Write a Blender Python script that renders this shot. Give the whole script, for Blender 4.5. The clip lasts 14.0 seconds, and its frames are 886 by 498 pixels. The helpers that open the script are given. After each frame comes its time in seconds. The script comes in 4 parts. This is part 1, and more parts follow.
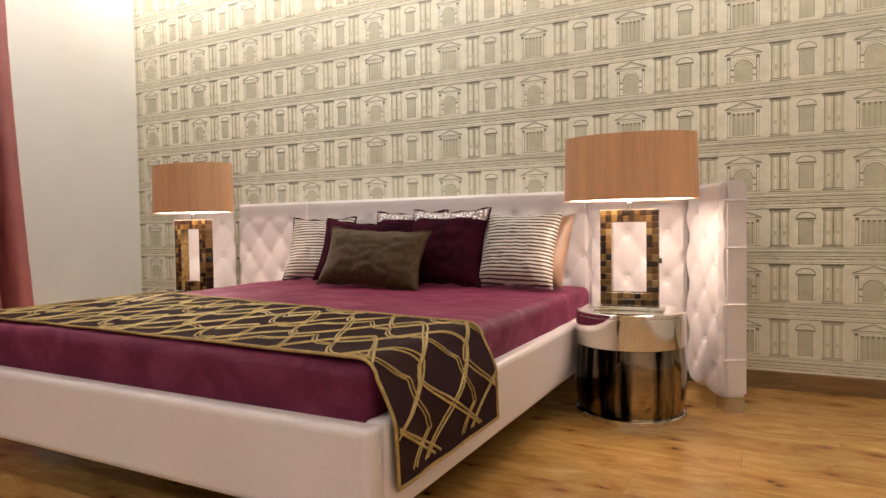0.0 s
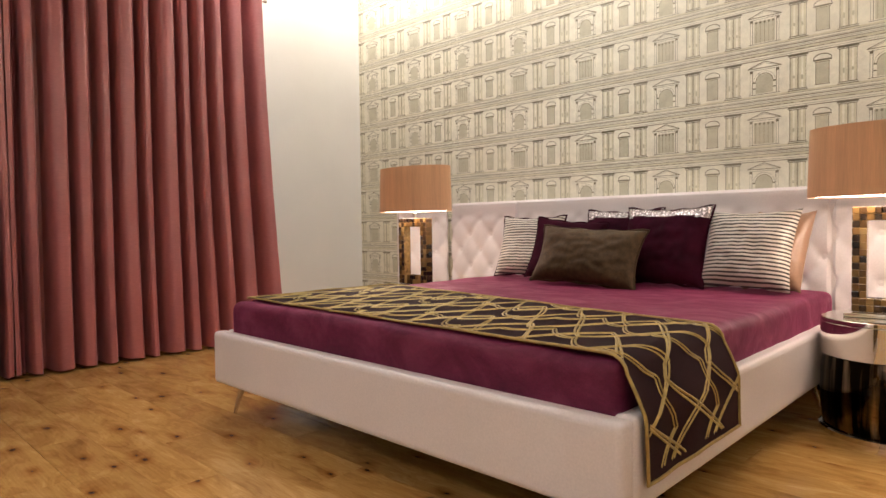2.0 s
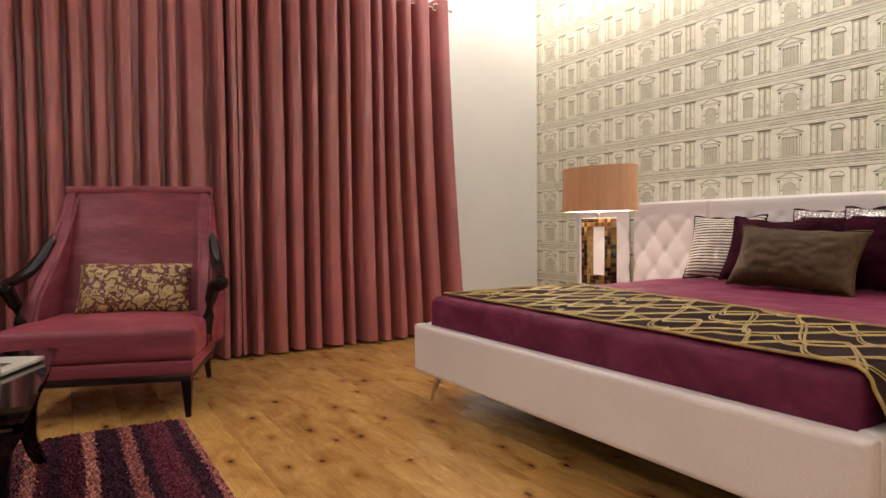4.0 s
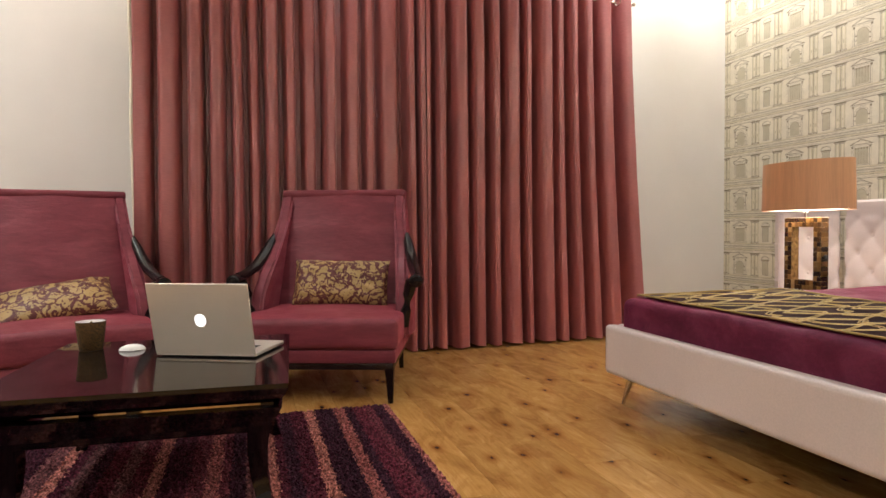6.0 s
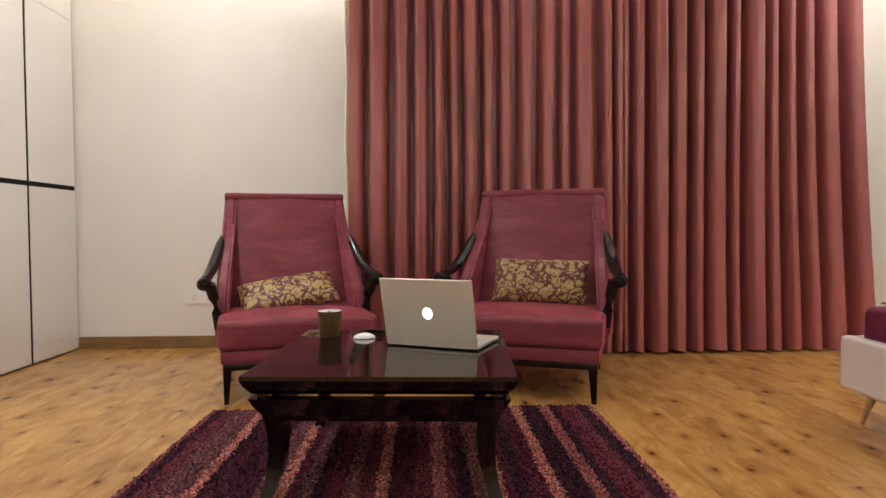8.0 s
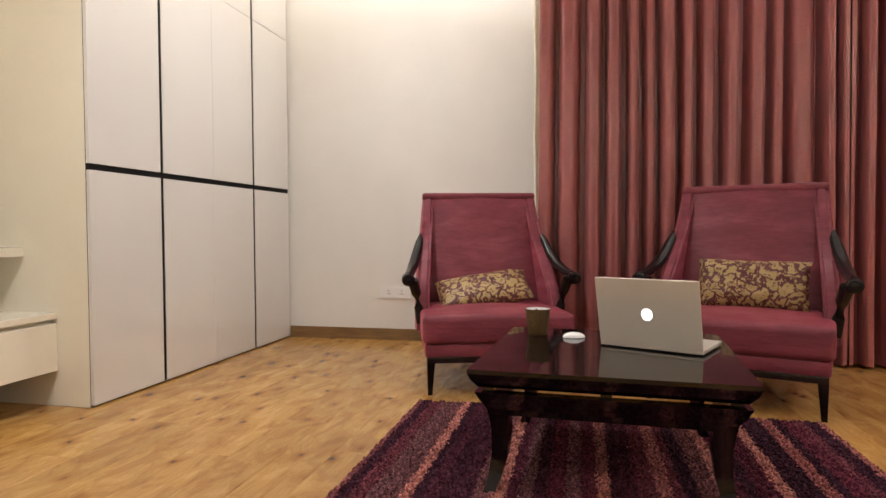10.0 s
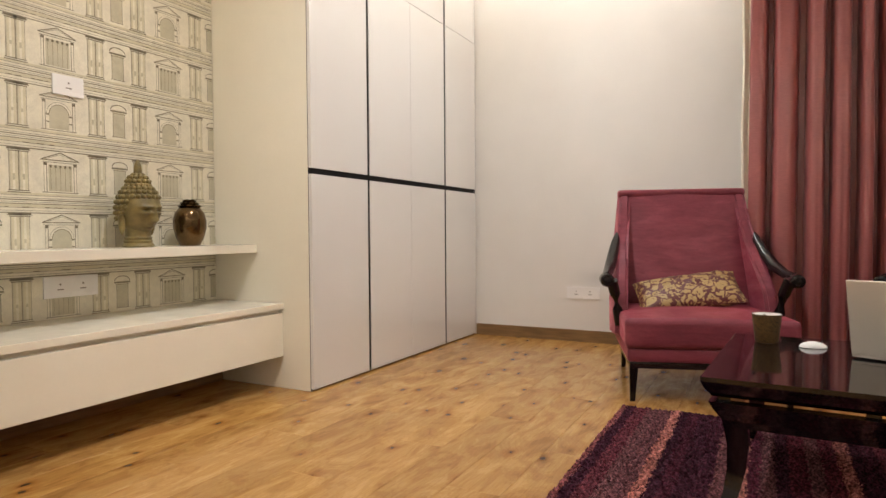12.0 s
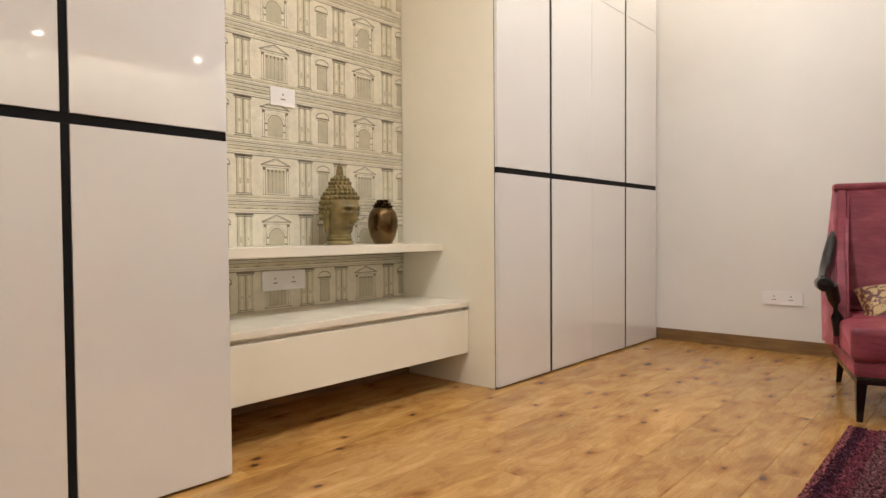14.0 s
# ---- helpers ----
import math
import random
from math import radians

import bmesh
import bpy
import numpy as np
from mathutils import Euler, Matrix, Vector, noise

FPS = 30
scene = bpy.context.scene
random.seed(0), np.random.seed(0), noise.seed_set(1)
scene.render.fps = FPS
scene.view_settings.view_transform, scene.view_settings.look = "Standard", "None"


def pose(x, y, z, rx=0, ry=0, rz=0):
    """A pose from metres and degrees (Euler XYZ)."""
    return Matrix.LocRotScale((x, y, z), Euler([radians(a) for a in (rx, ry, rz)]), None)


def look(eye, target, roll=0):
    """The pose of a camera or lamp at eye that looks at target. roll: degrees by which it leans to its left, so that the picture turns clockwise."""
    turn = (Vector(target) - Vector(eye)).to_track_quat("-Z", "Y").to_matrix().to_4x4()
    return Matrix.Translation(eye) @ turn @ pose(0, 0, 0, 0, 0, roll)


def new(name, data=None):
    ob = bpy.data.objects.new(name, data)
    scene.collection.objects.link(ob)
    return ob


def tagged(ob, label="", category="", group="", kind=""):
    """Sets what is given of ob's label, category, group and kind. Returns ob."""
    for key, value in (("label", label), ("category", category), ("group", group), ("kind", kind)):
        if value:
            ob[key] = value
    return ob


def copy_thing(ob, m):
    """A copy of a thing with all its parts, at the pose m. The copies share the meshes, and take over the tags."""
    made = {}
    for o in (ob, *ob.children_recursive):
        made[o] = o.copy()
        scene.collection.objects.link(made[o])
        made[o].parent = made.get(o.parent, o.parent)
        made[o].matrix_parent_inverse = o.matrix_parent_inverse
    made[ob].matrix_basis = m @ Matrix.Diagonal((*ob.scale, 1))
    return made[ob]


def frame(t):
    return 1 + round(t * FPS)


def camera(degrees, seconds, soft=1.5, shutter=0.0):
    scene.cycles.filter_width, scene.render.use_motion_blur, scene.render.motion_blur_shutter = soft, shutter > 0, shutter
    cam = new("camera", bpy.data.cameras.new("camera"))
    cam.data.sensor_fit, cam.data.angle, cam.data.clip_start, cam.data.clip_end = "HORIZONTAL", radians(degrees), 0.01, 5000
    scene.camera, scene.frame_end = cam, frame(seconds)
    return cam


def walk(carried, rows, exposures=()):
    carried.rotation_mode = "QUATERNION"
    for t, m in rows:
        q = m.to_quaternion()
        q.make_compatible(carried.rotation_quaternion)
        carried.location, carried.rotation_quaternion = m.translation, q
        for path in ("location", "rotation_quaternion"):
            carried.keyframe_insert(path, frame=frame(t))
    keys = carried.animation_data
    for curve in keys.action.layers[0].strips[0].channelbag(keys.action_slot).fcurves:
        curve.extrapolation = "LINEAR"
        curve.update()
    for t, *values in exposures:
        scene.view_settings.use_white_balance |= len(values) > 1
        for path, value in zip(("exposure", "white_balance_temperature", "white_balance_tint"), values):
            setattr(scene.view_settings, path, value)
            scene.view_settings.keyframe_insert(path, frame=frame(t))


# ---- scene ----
cam = camera(70.6, 14.0)
# seconds, x, y, z, yaw, pitch, roll
PATH = [
    (0, 4.8585, 3.2275, 0.8531, 27.478, -1.960, 0.840),
    (0.5, 4.8299, 3.1981, 0.8556, 31.610, -1.965, 0.819),
    (1, 4.8073, 3.1681, 0.8547, 35.312, -1.956, 0.790),
    (1.5, 4.7844, 3.1163, 0.8578, 39.974, -1.951, 0.732),
    (2, 4.7653, 3.0750, 0.8562, 44.217, -1.929, 0.707),
    (2.5, 4.7528, 3.0321, 0.8560, 48.270, -1.909, 0.681),
    (3, 4.7426, 2.9931, 0.8577, 51.828, -1.893, 0.628),
    (5.5, 4.7006, 2.7754, 0.8667, 69.296, -1.818, 0.397),
    (6, 4.6945, 2.7313, 0.8663, 72.913, -1.784, 0.413),
    (6.5, 4.6911, 2.6892, 0.8663, 76.480, -1.780, 0.441),
    (7, 4.6940, 2.6526, 0.8681, 79.889, -1.784, 0.428),
    (7.5, 4.6988, 2.6029, 0.8681, 83.843, -1.763, 0.403),
    (8, 4.6999, 2.5460, 0.8697, 88.171, -1.785, 0.333),
    (10.5, 4.7228, 2.2892, 0.8626, 106.593, -1.709, 0.374),
    (11, 4.7298, 2.2381, 0.8613, 110.875, -1.694, 0.400),
    (11.5, 4.7381, 2.1929, 0.8585, 114.558, -1.645, 0.395),
    (12, 4.7531, 2.1560, 0.8551, 117.485, -1.596, 0.411),
    (12.5, 4.7708, 2.1220, 0.8537, 120.281, -1.568, 0.424),
    (13, 4.7901, 2.0818, 0.8518, 123.870, -1.530, 0.431),
    (13.5, 4.8091, 2.0354, 0.8503, 127.522, -1.514, 0.427),
    (14, 4.8298, 1.9873, 0.8486, 131.261, -1.489, 0.414),
]
walk(cam, [(t, pose(x, y, z, 90 + pitch, roll, yaw)) for t, x, y, z, yaw, pitch, roll in PATH])

# ---- light ----
world = bpy.data.worlds.new("world")
scene.world = world
world.use_nodes = True
world.node_tree.nodes["Background"].inputs[0].default_value = (0.9, 0.85, 0.8, 1)
world.node_tree.nodes["Background"].inputs[1].default_value = 0.005

ROOM_W, ROOM_E, ROOM_S, ROOM_N, CEIL = 0.0, 6.6, -0.72, 6.85, 3.2
WARM = (1.0, 0.935, 0.87)
NEUTRAL = (0.985, 0.99, 1.0)
COOL = (0.91, 0.965, 1.0)


def area_lamp(name, m, sx, sy, watts, colour=WARM, spread=180):
    d = bpy.data.lights.new(name, "AREA")
    d.shape, d.size, d.size_y, d.energy, d.color, d.spread = "RECTANGLE", sx, sy, watts, colour, radians(spread)
    o = new(name, d)
    o.matrix_world = m
    return tagged(o, kind="structure")


def spot_lamp(name, x, y, z, watts, colour, size=150):
    d = bpy.data.lights.new(name, "SPOT")
    d.energy, d.color, d.spot_size, d.spot_blend, d.shadow_soft_size = watts, colour, radians(size), 0.9, 0.05
    o = new(name, d)
    o.matrix_world = pose(x, y, z)
    return tagged(o, kind="structure")


COVE_W, SPOT_W, BEDSIDE_W = 46, 82, 5.2
DOWNLIGHTS = [(0.95, 5.45), (2.61, 5.69), (4.7, 5.85), (1.2, 3.4), (3.3, 3.4), (5.2, 3.4), (1.2, 1.05), (3.1, 0.95), (5.2, 1.05)]
for x, y in DOWNLIGHTS:
    spot_lamp("downlight_beam", x, y, 3.0, SPOT_W * (1.5 if y < 1 else 0.45 if y < 2 and x > 4.5 else 0.95 if y < 2 else 0.17 if x > 4.5 else 0.48 if y > 5 and x < 2 else 0.80 if y > 5 else 0.20 if x < 2 else 0.40), COOL if y > 5 else NEUTRAL)
# strips in the cove above the dropped ceiling, washing the tops of the walls
area_lamp("cove_strip", look((3.3, 6.27, 3.07), (3.3, 6.85, 3.08)), 6.0, 0.04, COVE_W * 1.35, (1.0, 0.955, 0.91))
area_lamp("cove_strip", look((0.58, 3.4, 3.07), (0.0, 3.4, 3.08)), 6.0, 0.04, COVE_W * 0.85)
area_lamp("cove_strip", look((3.3, 0.58, 3.07), (3.3, 0.0, 3.08)), 6.0, 0.04, COVE_W * 0.7, (1.0, 0.90, 0.77))
area_lamp("cove_strip", look((6.0, 3.4, 3.07), (6.6, 3.4, 3.08)), 6.0, 0.04, COVE_W)


# ---- materials ----
def nodes_of(name):
    m = bpy.data.materials.new(name)
    m.use_nodes = True
    t = m.node_tree
    return m, t, t.nodes["Principled BSDF"]


def add(t, kind, **kw):
    n = t.nodes.new(kind)
    for k, v in kw.items():
        n.inputs[k].default_value = v
    return n


def coords(t, scale=(1, 1, 1), source="Object", rand=False):
    c = t.nodes.new("ShaderNodeTexCoord")
    mp = t.nodes.new("ShaderNodeMapping")
    mp.inputs["Scale"].default_value = scale
    out = c.outputs[source]
    if rand:
        info = t.nodes.new("ShaderNodeObjectInfo")
        sc = t.nodes.new("ShaderNodeMath")
        sc.operation = "MULTIPLY"
        sc.inputs[1].default_value = 37.0
        t.links.new(info.outputs["Random"], sc.inputs[0])
        ad = t.nodes.new("ShaderNodeVectorMath")
        t.links.new(out, ad.inputs[0])
        t.links.new(sc.outputs[0], ad.inputs[1])
        out = ad.outputs[0]
    t.links.new(out, mp.inputs["Vector"])
    return mp.outputs[0]


def ramp(t, fac, stops):
    r = t.nodes.new("ShaderNodeValToRGB")
    e = r.color_ramp.elements
    while len(e) < len(stops):
        e.new(0.5)
    for el, (p, c) in zip(e, stops):
        el.position, el.color = p, (*c, 1) if len(c) == 3 else c
    t.links.new(fac, r.inputs[0])
    return r.outputs[0]


def mix(t, fac, a, b, mode="MIX"):
    n = t.nodes.new("ShaderNodeMix")
    n.data_type, n.blend_type = "RGBA", mode
    for s, v in ((0, fac), (6, a), (7, b)):
        if hasattr(v, "links"):
            t.links.new(v, n.inputs[s])
        elif s == 0:
            n.inputs[s].default_value = v
        else:
            n.inputs[s].default_value = (*v, 1)
    return n.outputs[2]


def bumped(t, b, height, strength, distance=0.01):
    n = t.nodes.new("ShaderNodeBump")
    n.inputs["Strength"].default_value, n.inputs["Distance"].default_value = strength, distance
    t.links.new(height, n.inputs["Height"])
    t.links.new(n.outputs[0], b.inputs["Normal"])


def math_node(t, op, a, b=0.0):
    n = t.nodes.new("ShaderNodeMath")
    n.operation = op
    for i, v in enumerate((a, b)):
        if hasattr(v, "links"):
            t.links.new(v, n.inputs[i])
        else:
            n.inputs[i].default_value = v
    return n.outputs[0]


def surface(name, colour, rough=0.5, metal=0.0, vary=0.12, scale=6.0, grain=80.0, bump=0.1, coat=0.0, sheen=0.0, spec=0.5, stretch=(1, 1, 1), rand=False):
    """Paint, cloth or metal with slow variation and fine grain."""
    m, t, b = nodes_of(name)
    v = coords(t, stretch, rand=rand)
    n1, n2 = add(t, "ShaderNodeTexNoise", Scale=scale, Detail=4.0), add(t, "ShaderNodeTexNoise", Scale=grain, Detail=3.0)
    t.links.new(v, n1.inputs[0]); t.links.new(v, n2.inputs[0])
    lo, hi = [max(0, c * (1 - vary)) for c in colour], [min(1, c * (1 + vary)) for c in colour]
    # tighter ramp at high vary, for the drum's painted reflection streaks
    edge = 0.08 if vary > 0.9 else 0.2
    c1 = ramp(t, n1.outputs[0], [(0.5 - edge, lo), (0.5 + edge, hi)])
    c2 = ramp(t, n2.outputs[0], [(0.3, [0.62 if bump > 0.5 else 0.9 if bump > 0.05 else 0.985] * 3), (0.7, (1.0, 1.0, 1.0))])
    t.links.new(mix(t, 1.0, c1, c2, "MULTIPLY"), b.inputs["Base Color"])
    r = ramp(t, n1.outputs[0], [(0.3, [max(0.02, rough - 0.05)] * 3), (0.7, [min(1, rough + 0.05)] * 3)])
    t.links.new(r, b.inputs["Roughness"])
    b.inputs["Metallic"].default_value, b.inputs["Coat Weight"].default_value = metal, coat
    b.inputs["Sheen Weight"].default_value, b.inputs["Specular IOR Level"].default_value = sheen, spec
    if sheen:
        b.inputs["Sheen Roughness"].default_value = 0.35
        b.inputs["Sheen Tint"].default_value = (*[min(1, c * 4.5 + 0.03) for c in colour], 1)
    if bump:
        bumped(t, b, n2.outputs[0], bump, 0.003)
    return m


def glow(name, colour, strength):
    m, t, b = nodes_of(name)
    b.inputs["Base Color"].default_value = (*colour, 1)
    b.inputs["Emission Color"].default_value, b.inputs["Emission Strength"].default_value = (*colour, 1), strength
    return m


def floor_material():
    m, t, b = nodes_of("knotty_oak_plank")
    # broad cathedral figure: rings stretched along the board
    v = coords(t, (1.5, 3.8, 4.2), rand=True)
    broad = add(t, "ShaderNodeTexNoise", Scale=2.6, Detail=6.0, Roughness=0.62, Distortion=0.7)
    t.links.new(v, broad.inputs[0])
    rings = math_node(t, "FRACT", math_node(t, "MULTIPLY", broad.outputs[0], 9.0))
    v2 = coords(t, (1.6, 30.0, 1.0), rand=True)
    fine = add(t, "ShaderNodeTexNoise", Scale=5.0, Detail=4.0)
    t.links.new(v2, fine.inputs[0])
    base = ramp(t, broad.outputs[0], [(0.28, (0.30, 0.146, 0.038)), (0.45, (0.435, 0.228, 0.064)), (0.58, (0.525, 0.295, 0.092)), (0.74, (0.62, 0.38, 0.140))])
    base = mix(t, 0.26, base, ramp(t, rings, [(0.0, (0.66, 0.56, 0.45)), (0.22, (0.95, 0.92, 0.9)), (0.75, (1.05, 1.05, 1.05)), (1.0, (0.75, 0.66, 0.56))]), "MULTIPLY")
    base = mix(t, 0.38, base, ramp(t, fine.outputs[0], [(0.35, (0.68, 0.58, 0.48)), (0.6, (1, 1, 1))]), "MULTIPLY")
    info = t.nodes.new("ShaderNodeObjectInfo")
    tone = ramp(t, info.outputs["Random"], [(0.0, (0.88, 0.86, 0.83)), (0.5, (0.96, 0.95, 0.94)), (1.0, (1.05, 1.05, 1.03))])
    base = mix(t, 1.0, base, tone, "MULTIPLY")
    # knots: small dark eyes in a browner halo
    v3 = coords(t, (2.4, 4.2, 1.0), rand=True)
    vor = add(t, "ShaderNodeTexVoronoi", Scale=1.0)
    vor.voronoi_dimensions = "2D"
    t.links.new(v3, vor.inputs["Vector"])
    soft = add(t, "ShaderNodeTexNoise", Scale=22.0, Detail=3.0)
    t.links.new(coords(t, rand=True), soft.inputs[0])
    warp = math_node(t, "ADD", vor.outputs["Distance"], math_node(t, "MULTIPLY", math_node(t, "SUBTRACT", soft.outputs[0], 0.5), 0.13))
    halo = ramp(t, warp, [(0.02, (0.52, 0.38, 0.27)), (0.08, (0.83, 0.75, 0.67)), (0.19, (1, 1, 1))])
    base = mix(t, 1.0, base, halo, "MULTIPLY")
    eye = ramp(t, warp, [(0.012, (1, 1, 1)), (0.034, (0, 0, 0))])
    base = mix(t, eye, base, (0.075, 0.030, 0.012))
    t.links.new(base, b.inputs["Base Color"])
    t.links.new(ramp(t, broad.outputs[0], [(0.3, (0.27, 0.27, 0.27)), (0.7, (0.19, 0.19, 0.19))]), b.inputs["Roughness"])
    b.inputs["Specular IOR Level"].default_value = 0.42
    bumped(t, b, fine.outputs[0], 0.012, 0.001)
    return m


def nap_material(name, colour, sheen=0.4, stretch=(1, 1, 1), scale=5.0, contrast=0.55, rough=0.45):
    """Velvet whose pile is brushed in patches and streaks, some lying light and some dark."""
    m, t, b = nodes_of(name)
    n1 = add(t, "ShaderNodeTexNoise", Scale=scale, Detail=5.0, Roughness=0.6, Distortion=0.7)
    n2 = add(t, "ShaderNodeTexNoise", Scale=scale * 5.5, Detail=3.0, Distortion=0.6)
    g = add(t, "ShaderNodeTexNoise", Scale=240.0, Detail=2.0)
    for n, k in ((n1, stretch), (n2, stretch), (g, (1, 1, 1))):
        t.links.new(coords(t, k, rand=True), n.inputs[0])
    lo, hi = [c * (1 - contrast) for c in colour], [min(1, c * (1 + contrast) + 0.01) for c in colour]
    c = ramp(t, n1.outputs[0], [(0.34, lo), (0.50, colour), (0.64, hi)])
    c = mix(t, 0.3, c, ramp(t, n2.outputs[0], [(0.36, (0.62, 0.60, 0.62)), (0.62, (1.1, 1.1, 1.1))]), "MULTIPLY")
    c = mix(t, 0.5, c, ramp(t, g.outputs[0], [(0.35, (0.7, 0.7, 0.7)), (0.6, (1, 1, 1))]), "MULTIPLY")
    t.links.new(c, b.inputs["Base Color"])
    t.links.new(ramp(t, n1.outputs[0], [(0.35, [rough + 0.15] * 3), (0.65, [rough - 0.08] * 3)]), b.inputs["Roughness"])
    b.inputs["Specular IOR Level"].default_value = 0.3
    b.inputs["Sheen Weight"].default_value, b.inputs["Sheen Roughness"].default_value = sheen, 0.35
    b.inputs["Sheen Tint"].default_value = (*[min(1, k * 4.5 + 0.03) for k in colour], 1)
    bumped(t, b, math_node(t, "ADD", n2.outputs[0], math_node(t, "MULTIPLY", g.outputs[0], 0.2)), 0.35, 0.006)
    return m


def paper_material(name, colour):
    m, t, b = nodes_of(name)
    v = coords(t, (1, 1, 1))
    n1, n2 = add(t, "ShaderNodeTexNoise", Scale=14.0, Detail=6.0, Roughness=0.7), add(t, "ShaderNodeTexNoise", Scale=260.0, Detail=2.0)
    t.links.new(v, n1.inputs[0]); t.links.new(v, n2.inputs[0])
    c = ramp(t, n1.outputs[0], [(0.3, [k * 0.86 for k in colour]), (0.7, [min(1, k * 1.06) for k in colour])])
    c = mix(t, 0.5, c, ramp(t, n2.outputs[0], [(0.35, (0.8, 0.8, 0.8)), (0.6, (1, 1, 1))]), "MULTIPLY")
    t.links.new(c, b.inputs["Base Color"])
    b.inputs["Roughness"].default_value = 0.62
    return m


def striped_material(name, pale, dark, axis, period, rough=0.4, duty=0.5, wobble=0.25):
    """Woven horizontal stripes of uneven width, across one axis."""
    m, t, b = nodes_of(name)
    v = coords(t)
    sep = t.nodes.new("ShaderNodeSeparateXYZ")
    t.links.new(v, sep.inputs[0])
    n = add(t, "ShaderNodeTexNoise", Scale=9.0, Detail=2.0)
    t.links.new(v, n.inputs[0])
    u = math_node(t, "MULTIPLY", sep.outputs[axis], 1 / period)
    u = math_node(t, "ADD", u, math_node(t, "MULTIPLY", n.outputs[0], wobble * 3))
    fr = math_node(t, "FRACT", u)
    c = ramp(t, fr, [(0.0, dark), (duty - 0.06, dark), (duty, pale), (0.95, pale), (1.0, dark)])
    t.links.new(c, b.inputs["Base Color"])
    b.inputs["Roughness"].default_value = rough
    b.inputs["Sheen Weight"].default_value = 0.2
    return m


def damask_material(name, ground, thread, scale=16.0):
    """Large scrolling leaves woven in a paler thread, outlined and veined by the ground."""
    m, t, b = nodes_of(name)
    v = coords(t)
    n = add(t, "ShaderNodeTexNoise", Scale=scale * 0.8, Detail=1.5, Distortion=0.6)
    t.links.new(v, n.inputs[0])
    warped = mix(t, 0.10, v, n.outputs["Color"])
    w = t.nodes.new("ShaderNodeTexVoronoi")
    w.feature = "DISTANCE_TO_EDGE"
    w.inputs["Scale"].default_value = scale
    t.links.new(warped, w.inputs["Vector"])
    veins = add(t, "ShaderNodeTexNoise", Scale=scale * 2.2, Detail=1.0, Distortion=2.5)
    t.links.new(v, veins.inputs[0])
    f = math_node(t, "ADD", w.outputs["Distance"], math_node(t, "MULTIPLY", math_node(t, "SUBTRACT", veins.outputs[0], 0.5), 0.42))
    c = ramp(t, f, [(0.085, ground), (0.115, thread), (0.34, thread), (0.37, ground), (0.42, ground), (0.45, thread)])
    g = add(t, "ShaderNodeTexNoise", Scale=220.0)
    t.links.new(v, g.inputs[0])
    c = mix(t, 0.5, c, ramp(t, g.outputs[0], [(0.3, (0.7, 0.7, 0.7)), (0.7, (1, 1, 1))]), "MULTIPLY")
    t.links.new(c, b.inputs["Base Color"])
    b.inputs["Roughness"].default_value = 0.5
    bumped(t, b, g.outputs[0], 0.3, 0.002)
    return m


def rug_material():
    m, t, b = nodes_of("striped_wool_pile")
    v = coords(t)
    sep = t.nodes.new("ShaderNodeSeparateXYZ")
    t.links.new(v, sep.inputs[0])
    n = add(t, "ShaderNodeTexNoise", Scale=70.0, Detail=2.0)
    t.links.new(v, n.inputs[0])
    y = math_node(t, "ADD", sep.outputs[1], math_node(t, "MULTIPLY", math_node(t, "SUBTRACT", n.outputs[0], 0.5), 0.05))
    band = t.nodes.new("ShaderNodeTexVoronoi")
    band.voronoi_dimensions = "1D"
    band.inputs["Scale"].default_value, band.inputs["Randomness"].default_value = 21.0, 0.9
    t.links.new(y, band.inputs["W"])
    hue = t.nodes.new("ShaderNodeSeparateColor")
    t.links.new(band.outputs["Color"], hue.inputs[0])
    c = ramp(t, hue.outputs[0], [(0.0, (0.040, 0.015, 0.026)), (0.20, (0.060, 0.016, 0.028)), (0.38, (0.120, 0.022, 0.036)), (0.54, (0.145, 0.060, 0.066)),
                                 (0.70, (0.27, 0.080, 0.080)), (0.90, (0.42, 0.165, 0.135))])
    s = add(t, "ShaderNodeTexNoise", Scale=110.0, Detail=2.0)
    t.links.new(v, s.inputs[0])
    c = mix(t, 0.8, c, ramp(t, s.outputs[0], [(0.38, (0.22, 0.22, 0.22)), (0.52, (0.9, 0.9, 0.9)), (0.68, (2.0, 1.9, 1.9))]), "MULTIPLY")
    t.links.new(c, b.inputs["Base Color"])
    b.inputs["Roughness"].default_value = 0.95
    b.inputs["Specular IOR Level"].default_value = 0.1
    bumped(t, b, s.outputs[0], 0.6, 0.01)
    return m


def silk_material(name, colour):
    """Dupion silk: fine horizontal slubs, soft gloss."""
    m, t, b = nodes_of(name)
    v = coords(t, (1, 1, 1))
    n1, n2 = add(t, "ShaderNodeTexNoise", Scale=3.0, Detail=3.0), add(t, "ShaderNodeTexNoise", Scale=30.0, Detail=4.0)
    v2 = coords(t, (1, 1, 9))
    t.links.new(v, n1.inputs[0]); t.links.new(v2, n2.inputs[0])
    c = ramp(t, n1.outputs[0], [(0.3, [k * 0.88 for k in colour]), (0.7, [k * 1.1 for k in colour])])
    c = mix(t, 0.6, c, ramp(t, n2.outputs[0], [(0.35, (0.78, 0.74, 0.74)), (0.65, (1.05, 1.05, 1.05))]), "MULTIPLY")
    t.links.new(c, b.inputs["Base Color"])
    b.inputs["Roughness"].default_value = 0.30
    b.inputs["Specular IOR Level"].default_value = 0.7
    b.inputs["Sheen Weight"].default_value = 0.10
    b.inputs["Sheen Tint"].default_value = (0.9, 0.6, 0.6, 1)
    bumped(t, b, n2.outputs[0], 0.15, 0.003)
    return m


